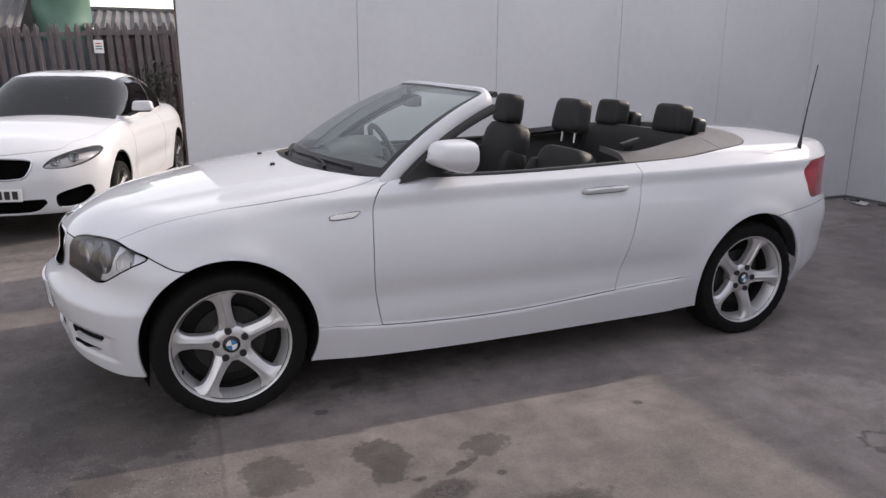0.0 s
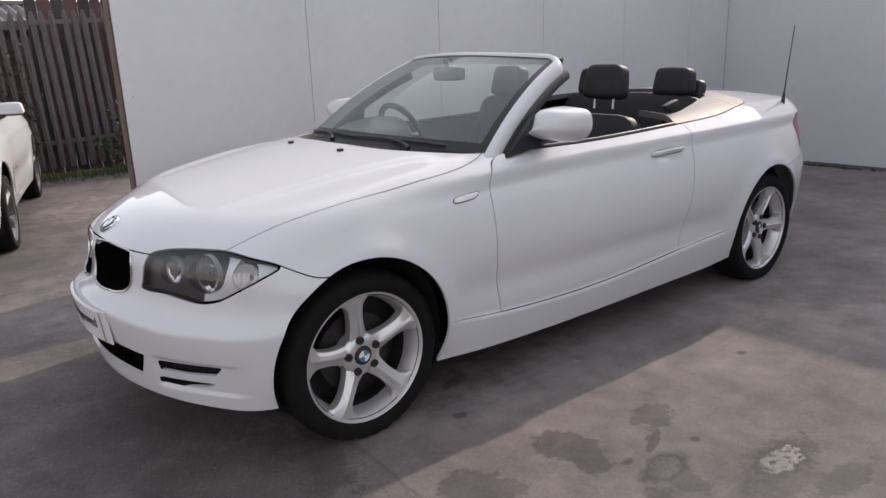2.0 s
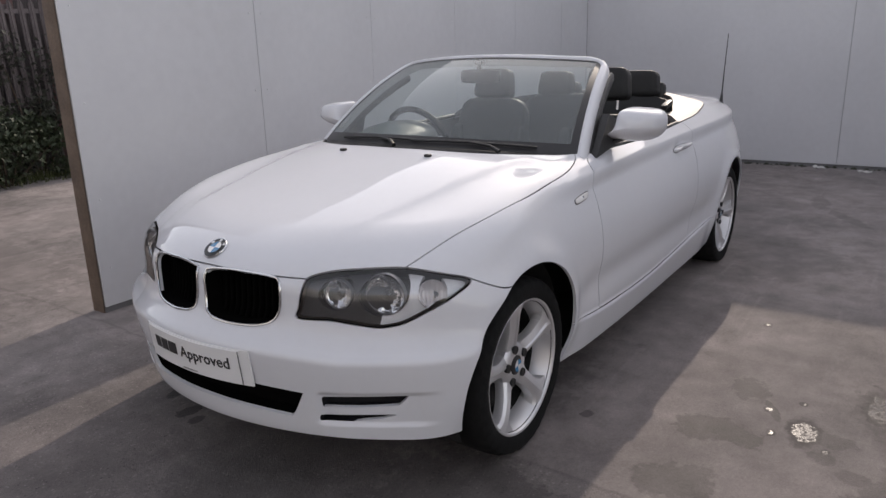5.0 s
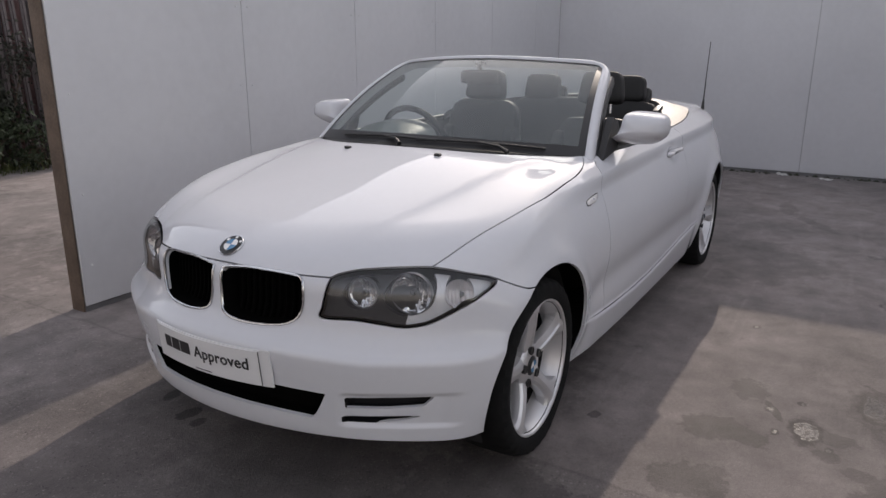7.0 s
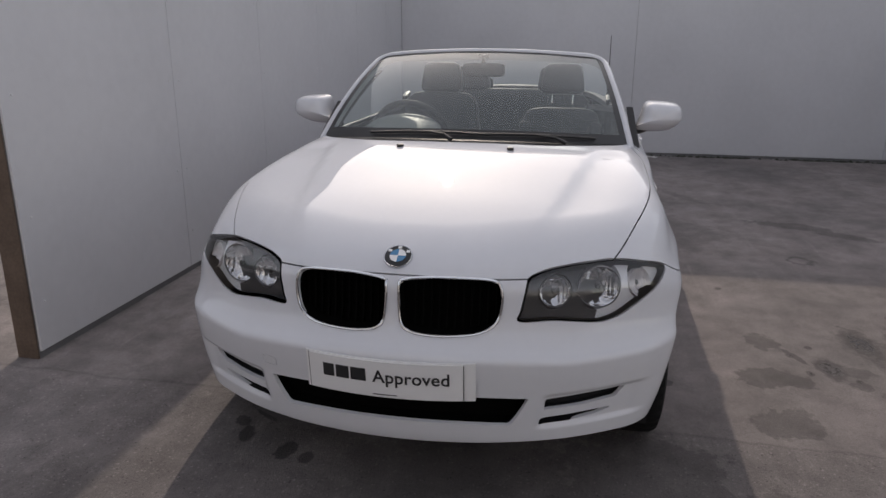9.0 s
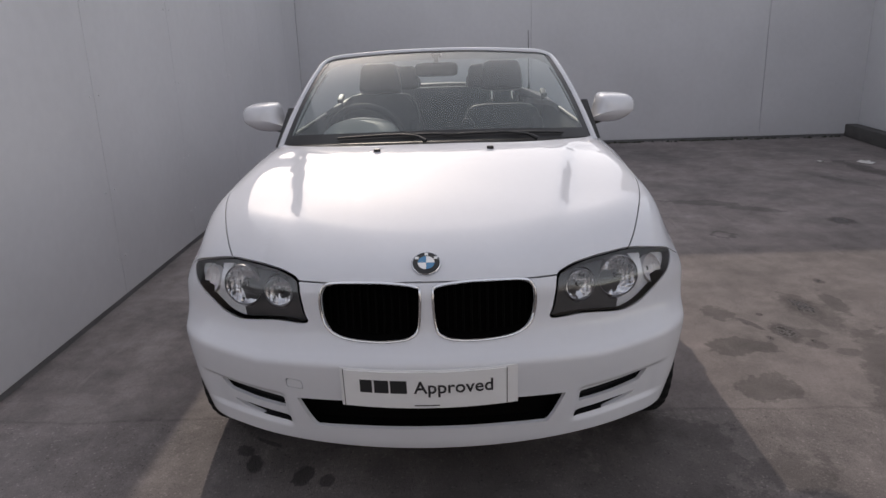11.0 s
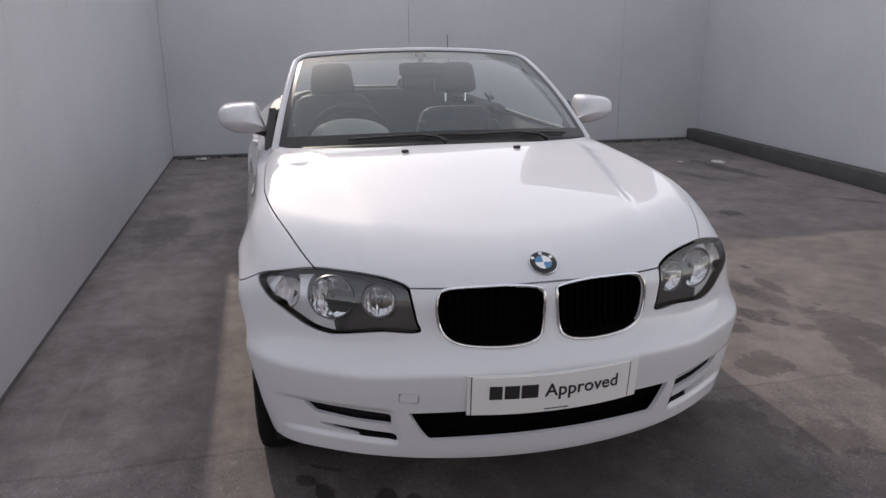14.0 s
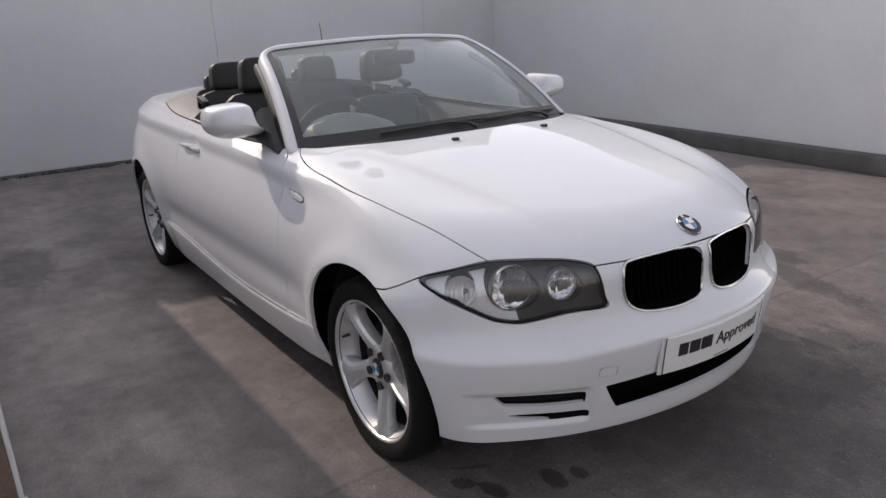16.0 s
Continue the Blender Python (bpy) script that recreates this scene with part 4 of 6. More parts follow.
        spoke.data.set_sharp_from_angle(angle=radians(16))
    part("hub", lathe(((0.034, -0.056), (0.036, -0.064), (0.050, -0.064), (0.068, -0.060), (0.078, -0.050), (0.080, 0.0)), 40), alloy, wheel)
    for k in range(5):
        a = phase + 0.04 + k * math.tau / 5
        bolt = lathe(((0.0, -0.0655), (0.010, -0.0655), (0.0105, -0.0675), (0.0148, -0.0675), (0.0152, -0.05)), 12)
        bolt.transform(Matrix.Translation((0.060 * math.cos(a), -0.003, 0.060 * math.sin(a))))
        part("bolt", bolt, BLACK_PLASTIC, wheel)
    a = phase + math.pi / 5 + math.tau / 5
    stem = lathe(((0.0, -0.018), (0.004, -0.017), (0.0045, 0.0), (0.006, 0.012)), 8)
    stem.transform(Matrix.Translation((0.213 * math.cos(a), -0.066, 0.213 * math.sin(a))))
    part("valve", stem, BLACK_PLASTIC, wheel, "black rubber valve")
    part("centre_cap", lathe(((0.0, -0.071), (0.026, -0.070), (0.034, -0.066), (0.035, -0.058)), 32), PRINT_BLACK, wheel, "round blue and white centre cap")
    roundel(wheel, 0.022, Matrix.Translation((0, -0.0725, 0)), phase)
    return wheel


def roundel(parent, r, m, turn=0.0):
    """The four quarters of a round badge, as plain shapes facing local -y."""
    for k in range(4):
        bm = bmesh.new()
        c = bm.verts.new((0, 0, 0))
        arc = [bm.verts.new((r * math.cos(turn + (k + i / 8) * math.pi / 2), 0, r * math.sin(turn + (k + i / 8) * math.pi / 2))) for i in range(9)]
        for p, q in zip(arc, arc[1:]):
            bm.faces.new((c, p, q))
        bm.transform(m)
        part("badge_quarter", bm, BADGE_BLUE if k % 2 else BADGE_WHITE, parent, smooth=False)


for name, ax, sy, ph in (("front_wheel", 0.0, -1, 97), ("rear_wheel", WHEELBASE, -1, 70), ("front_wheel", 0.0, 1, 60), ("rear_wheel", WHEELBASE, 1, 80)):
    turn = Matrix.Rotation(math.pi if sy > 0 else 0, 4, "Z")
    wheel_parts(name, Matrix.Translation((ax, sy * (0.708 if ax == 0 else 0.742), 0.303)) @ turn, radians(ph), car)
# wheel housings and floor
for ax in (0.0, WHEELBASE):
    for sy in (-1, 1):
        bm = lathe(((0.36, 0.0), (0.36, 0.30), (0.0, 0.30)), 40)
        bmesh.ops.delete(bm, geom=[f for f in bm.faces if f.calc_center_median().z < -0.16], context="FACES")
        bm.transform(Matrix.Translation((ax, sy * 0.755, AXLE_Z)) @ Matrix.Rotation(math.pi if sy > 0 else 0, 4, "Z"))
        part("wheel_housing", bm, CARPET, car)
box_part("underbody", (3.3, 1.10, 0.06), (1.62, 0, 0.25), CARPET, car)
box_part("underbody_sill", (1.85, 1.56, 0.05), (1.33, 0, 0.235), CARPET, car)


def strip(path, outward, section, closed=False):
    """A bmesh swept along points: at each, section points (u, v) lie u along outward and v along the upright of the path."""
    bm = bmesh.new()
    rings = []
    n = len(path)
    for i, p in enumerate(path):
        d = (path[(i + 1) % n if closed else min(i + 1, n - 1)] - path[(i - 1) % n if closed else max(i - 1, 0)]).normalized()
        o = outward[i] - d * outward[i].dot(d)
        o.normalize()
        w = d.cross(o)
        rings.append([bm.verts.new(p + o * u + w * v) for u, v in section])
    k = len(section)
    for i in range(n if closed else n - 1):
        a, b = rings[i], rings[(i + 1) % n]
        for j in range(k):
            bm.faces.new((a[j], a[(j + 1) % k], b[(j + 1) % k], b[j]))
    if not closed:
        bm.faces.new(rings[0])
        bm.faces.new(rings[-1])
    bmesh.ops.recalc_face_normals(bm, faces=bm.faces)
    return bm


# ---- windscreen ----
def screen_point(u, v):
    """The windscreen: u across (-1 to 1), v from its foot to its head."""
    a = abs(u)
    foot = Vector((0.415 + 0.255 * a**2.2, 0.690 * u, 0.968 - 0.036 * a**2))
    head = Vector((1.068 + 0.17 * a**2.2, 0.560 * u, 1.316 - 0.030 * a**2))
    p = foot.lerp(head, v)
    return p + Vector((-0.5, 0, 0.85)) * (0.035 * 4 * v * (1 - v))


def screen():
    nu, nv = 40, 20
    verts = [screen_point(-1 + 2 * i / nu, j / nv) for j in range(nv + 1) for i in range(nu + 1)]
    faces = [((j + 1) * (nu + 1) + i, (j + 1) * (nu + 1) + i + 1, j * (nu + 1) + i + 1, j * (nu + 1) + i) for j in range(nv) for i in range(nu)]
    ob = mesh_object("windscreen", verts, faces, GLASS, car, "clear curved windscreen glass")
    ob.visible_shadow = False
    # black printed border round the glass
    band = []
    inner = []
    for k in range(160):
        t = k / 160 * 4
        side, w = int(t), t - int(t)
        u, v = ((-1 + 2 * w, 0), (1, w), (1 - 2 * w, 1), (-1, 1 - w))[side]
        band.append(screen_point(u, v) + Vector((-0.5, 0, 0.85)) * 0.0015)
        inner.append(screen_point(u * 0.955, 0.080 + v * 0.890) + Vector((-0.5, 0, 0.85)) * 0.0015)
    n = len(band)
    faces = [(k, (k + 1) % n, n + (k + 1) % n, n + k) for k in range(n)]
    mesh_object("glass_border", band + inner, faces, PRINT_BLACK, car, "black printed border of the windscreen")


screen()


def screen_frame():
    pts, outs = [], []
    left = [screen_point(-1, v) for v in np.linspace(-0.02, 0.90, 16)]
    top = [screen_point(u, 1.0) for u in np.linspace(-0.90, 0.90, 25)]
    right = [screen_point(1, v) for v in np.linspace(0.90, -0.02, 16)]
    corner_l = [screen_point(-1 + 0.10 * (1 - math.cos(a)), 0.90 + 0.10 * math.sin(a)) for a in np.linspace(0.25, 1.3, 5)]
    corner_r = [screen_point(1 - 0.10 * (1 - math.cos(a)), 0.90 + 0.10 * math.sin(a)) for a in np.linspace(1.3, 0.25, 5)]
    pts = left + corner_l + top + corner_r + right
    mid = screen_point(0, 0.5)
    outs = [p - mid for p in pts]
    sec = ((-0.006, -0.003), (-0.002, -0.008), (0.005, -0.0105), (0.012, -0.0095), (0.019, -0.005), (0.025, 0.002), (0.030, 0.012), (0.034, 0.026), (0.036, 0.042), (0.030, 0.054), (0.0, 0.045), (-0.004, 0.012))
    up = strip(pts, outs, [(u, v) for u, v in sec])
    part("windscreen_frame", up, PAINT, car, "white windscreen surround")
    sec2 = ((0.020, 0.050), (0.038, 0.044), (0.048, 0.055), (0.050, 0.080), (0.035, 0.090), (0.018, 0.075))
    for sy in (-1, 1):
        line = [screen_point(sy, v) for v in np.linspace(0.06, 0.97, 18)]
        part("window_seal", strip(line, [p - mid for p in line], sec2 if sy < 0 else [(u, -v) for u, v in sec2]), BLACK_PLASTIC, car, "black rubber window seal")
    # rear half of the header, dark
    line = [screen_point(u, 1.0) + Vector((0.055, 0, -0.014)) for u in np.linspace(-0.96, 0.96, 25)]
    part("header_trim", tube(line, 0.024, 8, flat=0.6), BLACK_PLASTIC, car)


screen_frame()


def sail_panel(sy):
    """The black corner piece between pillar and door that carries the mirror."""
    bm = bmesh.new()
    pts = [(0.735, 0.742, 0.915), (0.99, 0.742, 0.955), (0.985, 0.716, 1.055), (0.93, 0.712, 1.075)]
    a = [bm.verts.new((x, sy * y, z)) for x, y, z in pts]
    b = [bm.verts.new((x, sy * (y - 0.03), z)) for x, y, z in pts]
    bm.faces.new(a)
    bm.faces.new(b[::-1])
    for i in range(4):
        bm.faces.new((a[i], b[i], b[(i + 1) % 4], a[(i + 1) % 4]))
    bmesh.ops.recalc_face_normals(bm, faces=bm.faces)
    part("mirror_corner", bm, BLACK_PLASTIC, car)


def door_mirror(sy):
    mirror = empty("door_mirror", Matrix.Translation((0.95, sy * 0.838, 1.026)))
    mirror.parent = car
    bm = bmesh.new()
    rows = []
    outline = rounded(((0.096, 0.006), (0.090, 0.040), (0.064, 0.060), (0.0, 0.068), (-0.056, 0.068), (-0.076, 0.050), (-0.088, 0.0), (-0.104, -0.046), (-0.116, -0.066), (-0.06, -0.073), (0.02, -0.070), (0.068, -0.050), (0.091, -0.022)), 4)
    for k, low, x in ((1.0, 1.0, 0.058), (1.012, 1.0, 0.048), (1.0, 0.94, 0.010), (0.975, 0.80, -0.026), (0.92, 0.62, -0.060), (0.79, 0.42, -0.086), (0.52, 0.22, -0.102), (0.16, 0.06, -0.108)):
        rows.append([bm.verts.new((x + 0.12 * y * k, sy * y * k, (z if z > 0 else z * low / k) * k + 0.006)) for y, z in outline])
    nu = len(outline)
    bm.faces.new(rows[-1])
    for a, b in zip(rows, rows[1:]):
        for i in range(nu):
            bm.faces.new((a[i], a[(i + 1) % nu], b[(i + 1) % nu], b[i]))
    bmesh.ops.remove_doubles(bm, verts=bm.verts, dist=1e-5)
    bmesh.ops.recalc_face_normals(bm, faces=bm.faces)
    part("housing", bm, PAINT, mirror, "white mirror housing")
    glass = bmesh.new()
    bmesh.ops.create_circle(glass, cap_ends=True, segments=32, radius=1.0, matrix=Matrix.Translation((0.054, 0, 0)) @ Matrix.Rotation(math.pi / 2, 4, "Y") @ Matrix.Diagonal((0.056, 0.078, 1, 1)))
    part("mirror_glass", glass, MIRROR, mirror, "mirror glass", smooth=False)
    part("mirror_gasket", tube([(0.052 + 0.10 * 0.08 * math.cos(t), sy * 0.08 * math.cos(t), 0.058 * math.sin(t)) for t in np.linspace(0, math.tau, 36, endpoint=False)], 0.004, 6, True), BLACK_PLASTIC, mirror)
    part("foot", tube([(0.01, -sy * 0.055, -0.045), (0.0, -sy * 0.095, -0.062), (-0.01, -sy * 0.13, -0.068)], [0.030, 0.026, 0.034], 10, flat=0.55), BLACK_PLASTIC, mirror, "black mirror foot")


for sy in (-1, 1):
    sail_panel(sy)
    door_mirror(sy)

# ---- cockpit ----
EDGE = rounded(((0.36, -0.1), (0.36, 0.1), (0.40, 0.36), (0.53, 0.58), (0.70, 0.690), (1.2, 0.735), (1.9, 0.728), (2.4, 0.706), (2.74, 0.615), (2.92, 0.36), (2.97, 0.0), (2.92, -0.36), (2.74, -0.615), (2.4, -0.706), (1.9, -0.728), (1.2, -0.735), (0.70, -0.690), (0.53, -0.58), (0.40, -0.36)), 8)
edge_pts = [on_body("z", x, y)[0] for x, y in EDGE]


def tub():
    """Inner walls of the cockpit, from its edge down to the floor."""
    bm = bmesh.new()
    rings = []
    for inset, z in ((0.002, None), (0.012, -0.03), (0.05, -0.10), (0.07, -0.45), (0.09, -0.62)):
        ring = []
        for p in edge_pts:
            c = Vector((min(max(p.x, 0.9), 2.3), 0, 0))
            d = (Vector((p.x, p.y, 0)) - c).normalized()
            q = p - d * inset
            q.z = p.z - 0.006 if z is None else p.z + z
            ring.append(bm.verts.new(q))
        rings.append(ring)
    n = len(edge_pts)
    for a, b in zip(rings, rings[1:]):
        for i in range(n):
            bm.faces.new((a[i], a[(i + 1) % n], b[(i + 1) % n], b[i]))
    bm.faces.new(rings[-1])
    bmesh.ops.recalc_face_normals(bm, faces=bm.faces)
    part("cockpit_lining", bm, DASH, car, "black cockpit lining and door cards")


tub()
for sy in (-1, 1):
    line = [p + Vector((0, -sy * 0.010, 0.004)) for p in edge_pts if p.y * sy > 0 and 0.80 < p.x < 1.95]
    line.sort(key=lambda p: p.x)
    part("belt_seal", tube(line, 0.011, 8), BLACK_PLASTIC, car, "black rubber belt seal")


def scuttle():
    """Black cowl panel between bonnet and glass, with its two wipers."""
    bm = bmesh.new()
    rows = []
    for t in (0.0, 0.5, 1.0):
        row = []
        for u in np.linspace(-1, 1, 41):
            g = screen_point(u * 0.995, 0.05)
            f = Vector((0.345 + 0.30 * abs(u) ** 2.3, 0.688 * u, 0.0))
            f.z = on_body("z", f.x, f.y)[0].z - 0.022
            p = f.lerp(g + Vector((0, 0, -0.012)), t)
            row.append(bm.verts.new(p))
        rows.append(row)
    for a, b in zip(rows, rows[1:]):
        for i in range(40):
            bm.faces.new((a[i], a[i + 1], b[i + 1], b[i]))
    part("scuttle", bm, BLACK_PLASTIC, car, "black cowl panel under the windscreen")
    for start, end, pivot in ((0.60, -0.18, 0.05), (-0.05, -0.80, -0.62)):
        blade = [screen_point(start + (end - start) * t, 0.028 + 0.012 * math.sin(t * 3)) + Vector((-0.006, 0, 0.009)) for t in np.linspace(0, 1, 14)]
        w = part("wiper", tube(blade, 0.0055, 6), BLACK_PLASTIC, car, "black wiper blade and arm")
        arm = [screen_point(pivot, -0.02) + Vector((-0.01, 0, 0.012)), screen_point(pivot * 0.7 + 0.3 * (start + end) / 2, 0.012) + Vector((-0.010, 0, 0.016)), screen_point((start + end) / 2, 0.035) + Vector((-0.008, 0, 0.014))]
        part("wiper_arm", tube(arm, [0.010, 0.006, 0.004], 8), BLACK_PLASTIC, w)


scuttle()


def dashboard():
    bm = bmesh.new()
    rows = []
    for x, z in ((0.52, 0.93), (0.66, 0.945), (0.80, 0.940), (0.90, 0.915), (0.95, 0.86), (0.93, 0.74), (0.90, 0.60), (0.88, 0.40)):
        row = []
        for u in np.linspace(-1, 1, 41):
            y = 0.665 * u
            bulge = 0.03 * hump(y, 0.36, 0.2) * (1 if 0.6 < x < 0.93 else 0)
            row.append(bm.verts.new((x + 0.10 * max(0, abs(u) - 0.5) ** 2, y, z - 0.03 * u * u + bulge * 0.3)))
        rows.append(row)
    for a, b in zip(rows, rows[1:]):
        for i in range(40):
            bm.faces.new((a[i], a[i + 1], b[i + 1], b[i]))
    bmesh.ops.recalc_face_normals(bm, faces=bm.faces)
    part("dashboard", bm, DASH, car, "black dashboard")
    # hood over the instruments
    bm = bmesh.new()
    rows = []
    for x, k in ((0.66, 0.55), (0.75, 0.95), (0.86, 1.06), (0.945, 1.02), (0.95, 0.86)):
        rows.append([bm.verts.new((x, 0.36 + 0.175 * math.cos(t) * (0.85 + 0.15 * k), 0.918 + 0.098 * k * math.sin(t) ** 0.7)) for t in np.linspace(0.0, math.pi, 25)])
    for a, b in zip(rows, rows[1:]):
        for i in range(24):
            bm.faces.new((a[i], a[i + 1], b[i + 1], b[i]))
    bmesh.ops.recalc_face_normals(bm, faces=bm.faces)
    part("instrument_hood", bm, material("grey_dash_top", (0.20, 0.20, 0.20), 0.45, vary=0.1, scale=12, bump=0.2, bump_scale=260), car, "dark grey domed hood over the instruments")
    box_part("centre_console", (0.9, 0.22, 0.18), (1.45, 0, 0.50), DASH, car, bevel=0.03)
    box_part("gear_lever", (0.04, 0.035, 0.12), (1.32, 0, 0.64), LEATHER, car, bevel=0.012)


dashboard()


def steering_wheel():
    wheel = empty("steering_wheel", Matrix.Translation((1.02, 0.36, 0.905)) @ Matrix.Rotation(radians(-24), 4, "Y"))
    wheel.parent = car
    ring = [(0, 0.182 * math.cos(t), 0.182 * math.sin(t)) for t in np.linspace(0, math.tau, 48, endpoint=False)]
    part("rim", tube(ring, 0.016, 10, True), LEATHER, wheel, "black leather steering wheel rim")
    bm = box(bmesh.new(), (0.05, 0.15, 0.13), (-0.01, 0, -0.01), 0.03)
    part("boss", bm, DASH, wheel)
    for a in (8, 172, 270):
        c, s = math.cos(radians(a)), math.sin(radians(a))
        part("spoke", tube([(0, 0.05 * c, 0.05 * s), (0, 0.18 * c, 0.18 * s)], [0.022, 0.014], 8, flat=0.5), LAMP_SILVER, wheel)
    part("column", tube([(-0.02, 0, 0), (-0.18, 0, 0.0)], 0.04, 12), DASH, wheel)


steering_wheel()


def cushion(size, at, tilt=0.0, puff=0.5, bevel=0.05, m=None, taper=0.0):
    """A soft block: rounded box with swollen faces."""
    bm = bmesh.new()
    bmesh.ops.create_cube(bm, size=1.0)
    bmesh.ops.subdivide_edges(bm, edges=bm.edges, cuts=7, use_grid_fill=True)
    for v in bm.verts:
        p = v.co * 2
        q = Vector([c * (abs(c) ** 0.0) for c in p])
        l = (abs(p.x) ** 6 + abs(p.y) ** 6 + abs(p.z) ** 6) ** (1 / 6)
        q = p / max(l, 1e-6) * max(abs(p.x), abs(p.y), abs(p.z)) if l else p
        v.co = Vector((q.x * size[0] / 2, q.y * size[1] / 2 * (1 + taper * q.z - 0.06 * taper * q.z * q.z), q.z * size[2] / 2))
    t = Matrix.Translation(at) @ Matrix.Rotation(radians(tilt), 4, "Y")
    bm.transform((m or Matrix.Identity(4)) @ t)
    return bm


def front_seat(sy):
    seat = empty("front_seat", Matrix.Translation((1.45, sy * 0.36, 0.30)))
    seat.parent = car
    part("seat_cushion", cushion((0.52, 0.48, 0.18), (0.0, 0, 0.12)), LEATHER, seat)
    part("backrest", cushion((0.13, 0.46, 0.68 if sy > 0 else 0.60), (0.285 if sy > 0 else 0.275, 0, 0.44 if sy > 0 else 0.40), 16), LEATHER, seat, "black leather backrest")
    for b in (-1, 1):
        part("bolster", cushion((0.15, 0.08, 0.52), (0.245, b * 0.205, 0.36), 16), LEATHER, seat)
        part("headrest_post", tube([(0.345, b * 0.06, 0.72), (0.358, b * 0.06, 0.83)], 0.0065, 8), CHROME, seat, "chrome headrest post")
    part("headrest", cushion((0.105, 0.235, 0.175), (0.365, 0, 0.855), 10, taper=-0.10), LEATHER, seat, "black leather headrest")


def rear_seat():
    part("rear_bench", cushion((0.5, 1.0, 0.16), (2.22, 0, 0.48)), LEATHER, car)
    part("rear_backrest", cushion((0.15, 1.06, 0.56), (2.47, 0, 0.78), 14), LEATHER, car, "black leather rear backrest")
    for sy in (-1, 1):
        part("rear_headrest", cushion((0.115, 0.235, 0.165), (2.53, sy * 0.29, 1.120), 8, taper=-0.08), LEATHER, car, "black leather rear headrest")
        part("headrest_post", tube([(2.53, sy * 0.29 + 0.05, 1.0), (2.53, sy * 0.29 + 0.05, 1.07)], 0.007, 6), BLACK_PLASTIC, car)
        part("roll_hoop", cushion((0.07, 0.26, 0.15), (2.63, sy * 0.29, 1.055), 8), BLACK_PLASTIC, car, "black roll hoop cover behind the headrest")
        part("belt_guide", box(bmesh.new(), (0.11, 0.035, 0.028), (1.99, sy * 0.63, 1.035), 0.01, Matrix.Translation((1.99, 0, 1.035)) @ Matrix.Rotation(radians(-14), 4, "Y") @ Matrix.Translation((-1.99, 0, -1.035))), BLACK_PLASTIC, car, "black seat belt guide")
        part("belt_strap", strip([Vector((1.99, sy * 0.63, 1.03)), Vector((1.93, sy * 0.60, 0.85)), Vector((1.85, sy * 0.58, 0.55))], [Vector((1, 0, 0))] * 3, ((-0.022, -0.002), (0.022, -0.002), (0.022, 0.002), (-0.022, 0.002))), CARPET, car)


for sy in (-1, 1):
    front_seat(sy)
rear_seat()


def tonneau():
    """The cover over the folded top: a broad U behind the seats with arms along the sides."""
    inner = rounded(((1.90, 0.0), (1.90, 0.50), (1.95, 0.655), (2.20, 0.600), (2.45, 0.520), (2.60, 0.43), (2.66, 0.2), (2.66, -0.2), (2.60, -0.43), (2.45, -0.520), (2.20, -0.600), (1.95, -0.655), (1.90, -0.50)), 6)
    hole, rim = inside(inner), inside(EDGE)
    xs, ys = np.linspace(1.88, 3.0, 72), np.linspace(-0.76, 0.76, 100)
    gx, gy = np.meshgrid(xs, ys, indexing="ij")
    gx, gy = gx.ravel(), gy.ravel()
    a = np.abs(gy)
    lo, hi = np.full(len(gx), 0.8), np.full(len(gx), 1.2)
    for _ in range(24):
        mid = (lo + hi) / 2
        out = car_field(np.stack([gx, gy, mid], -1)) > 0
        hi, lo = np.where(out, mid, hi), np.where(out, lo, mid)
    z = lo + 0.002 + 0.024 * step(0.0, 0.16, -rim(gx, gy)) * step(2.0, 2.5, gx)
    v = np.stack([gx, gy, z], -1)
    e = 1e-3
    zx = (car_top(gx + e, gy) - car_top(gx - e, gy)) / (2 * e)
    zy = (car_top(gx, gy + e) - car_top(gx, gy - e)) / (2 * e)
    n = np.stack([-zx, -zy, np.ones_like(zx)], -1)
    n /= np.linalg.norm(n, axis=1)[:, None]
    polys = [(i * 100 + j, (i + 1) * 100 + j, (i + 1) * 100 + j + 1, i * 100 + j + 1) for i in range(71) for j in range(99)]
    sheet = Sheet(v, n, polys)
    sheet, _ = sheet.split(lambda p: rim(p[:, 0], p[:, 1]) + 0.004)
    _, sheet = sheet.split(lambda p: hole(p[:, 0], p[:, 1]))
    sheet, _ = sheet.split(lambda p: 1.90 - p[:, 0])
    arms, back = sheet.panel(lambda p: p[:, 0] - 2.42 - 0.15 * np.abs(p[:, 1]), 0.002)
    back.build("top_cover", TONNEAU, car, "dark grey cover over the folded top", 0.03)
    for half in halves(arms):
        half.build("top_cover_arm", TONNEAU, car, flange=0.03)
    bm = box(bmesh.new(), (0.30, 1.10, 0.28), (2.78, 0, 0.84), 0.04)
    part("top_well", bm, CARPET, car)


tonneau()


MIRROR_GREY = material("mirror_mount_grey", (0.11, 0.11, 0.11), 0.7, vary=0.1, scale=20)


def rear_mirror():
    m = empty("rear_view_mirror", Matrix.Translation((1.05, 0.0, 1.228)))
    m.parent = car
    part("housing", cushion((0.045, 0.205, 0.065), (0, 0, 0)), CARPET, m)
    part("mirror_glass", box(bmesh.new(), (0.004, 0.20, 0.052), (0.0225, 0, 0), 0.001), MIRROR, m)
    part("stem", tube([(-0.005, 0, 0.03), (-0.02, 0, 0.075)], 0.010, 8), MIRROR_GREY, m)
    part("sensor_cover", cushion((0.03, 0.05, 0.02), (0.0, 0, 0.066)), MIRROR_GREY, m)


rear_mirror()

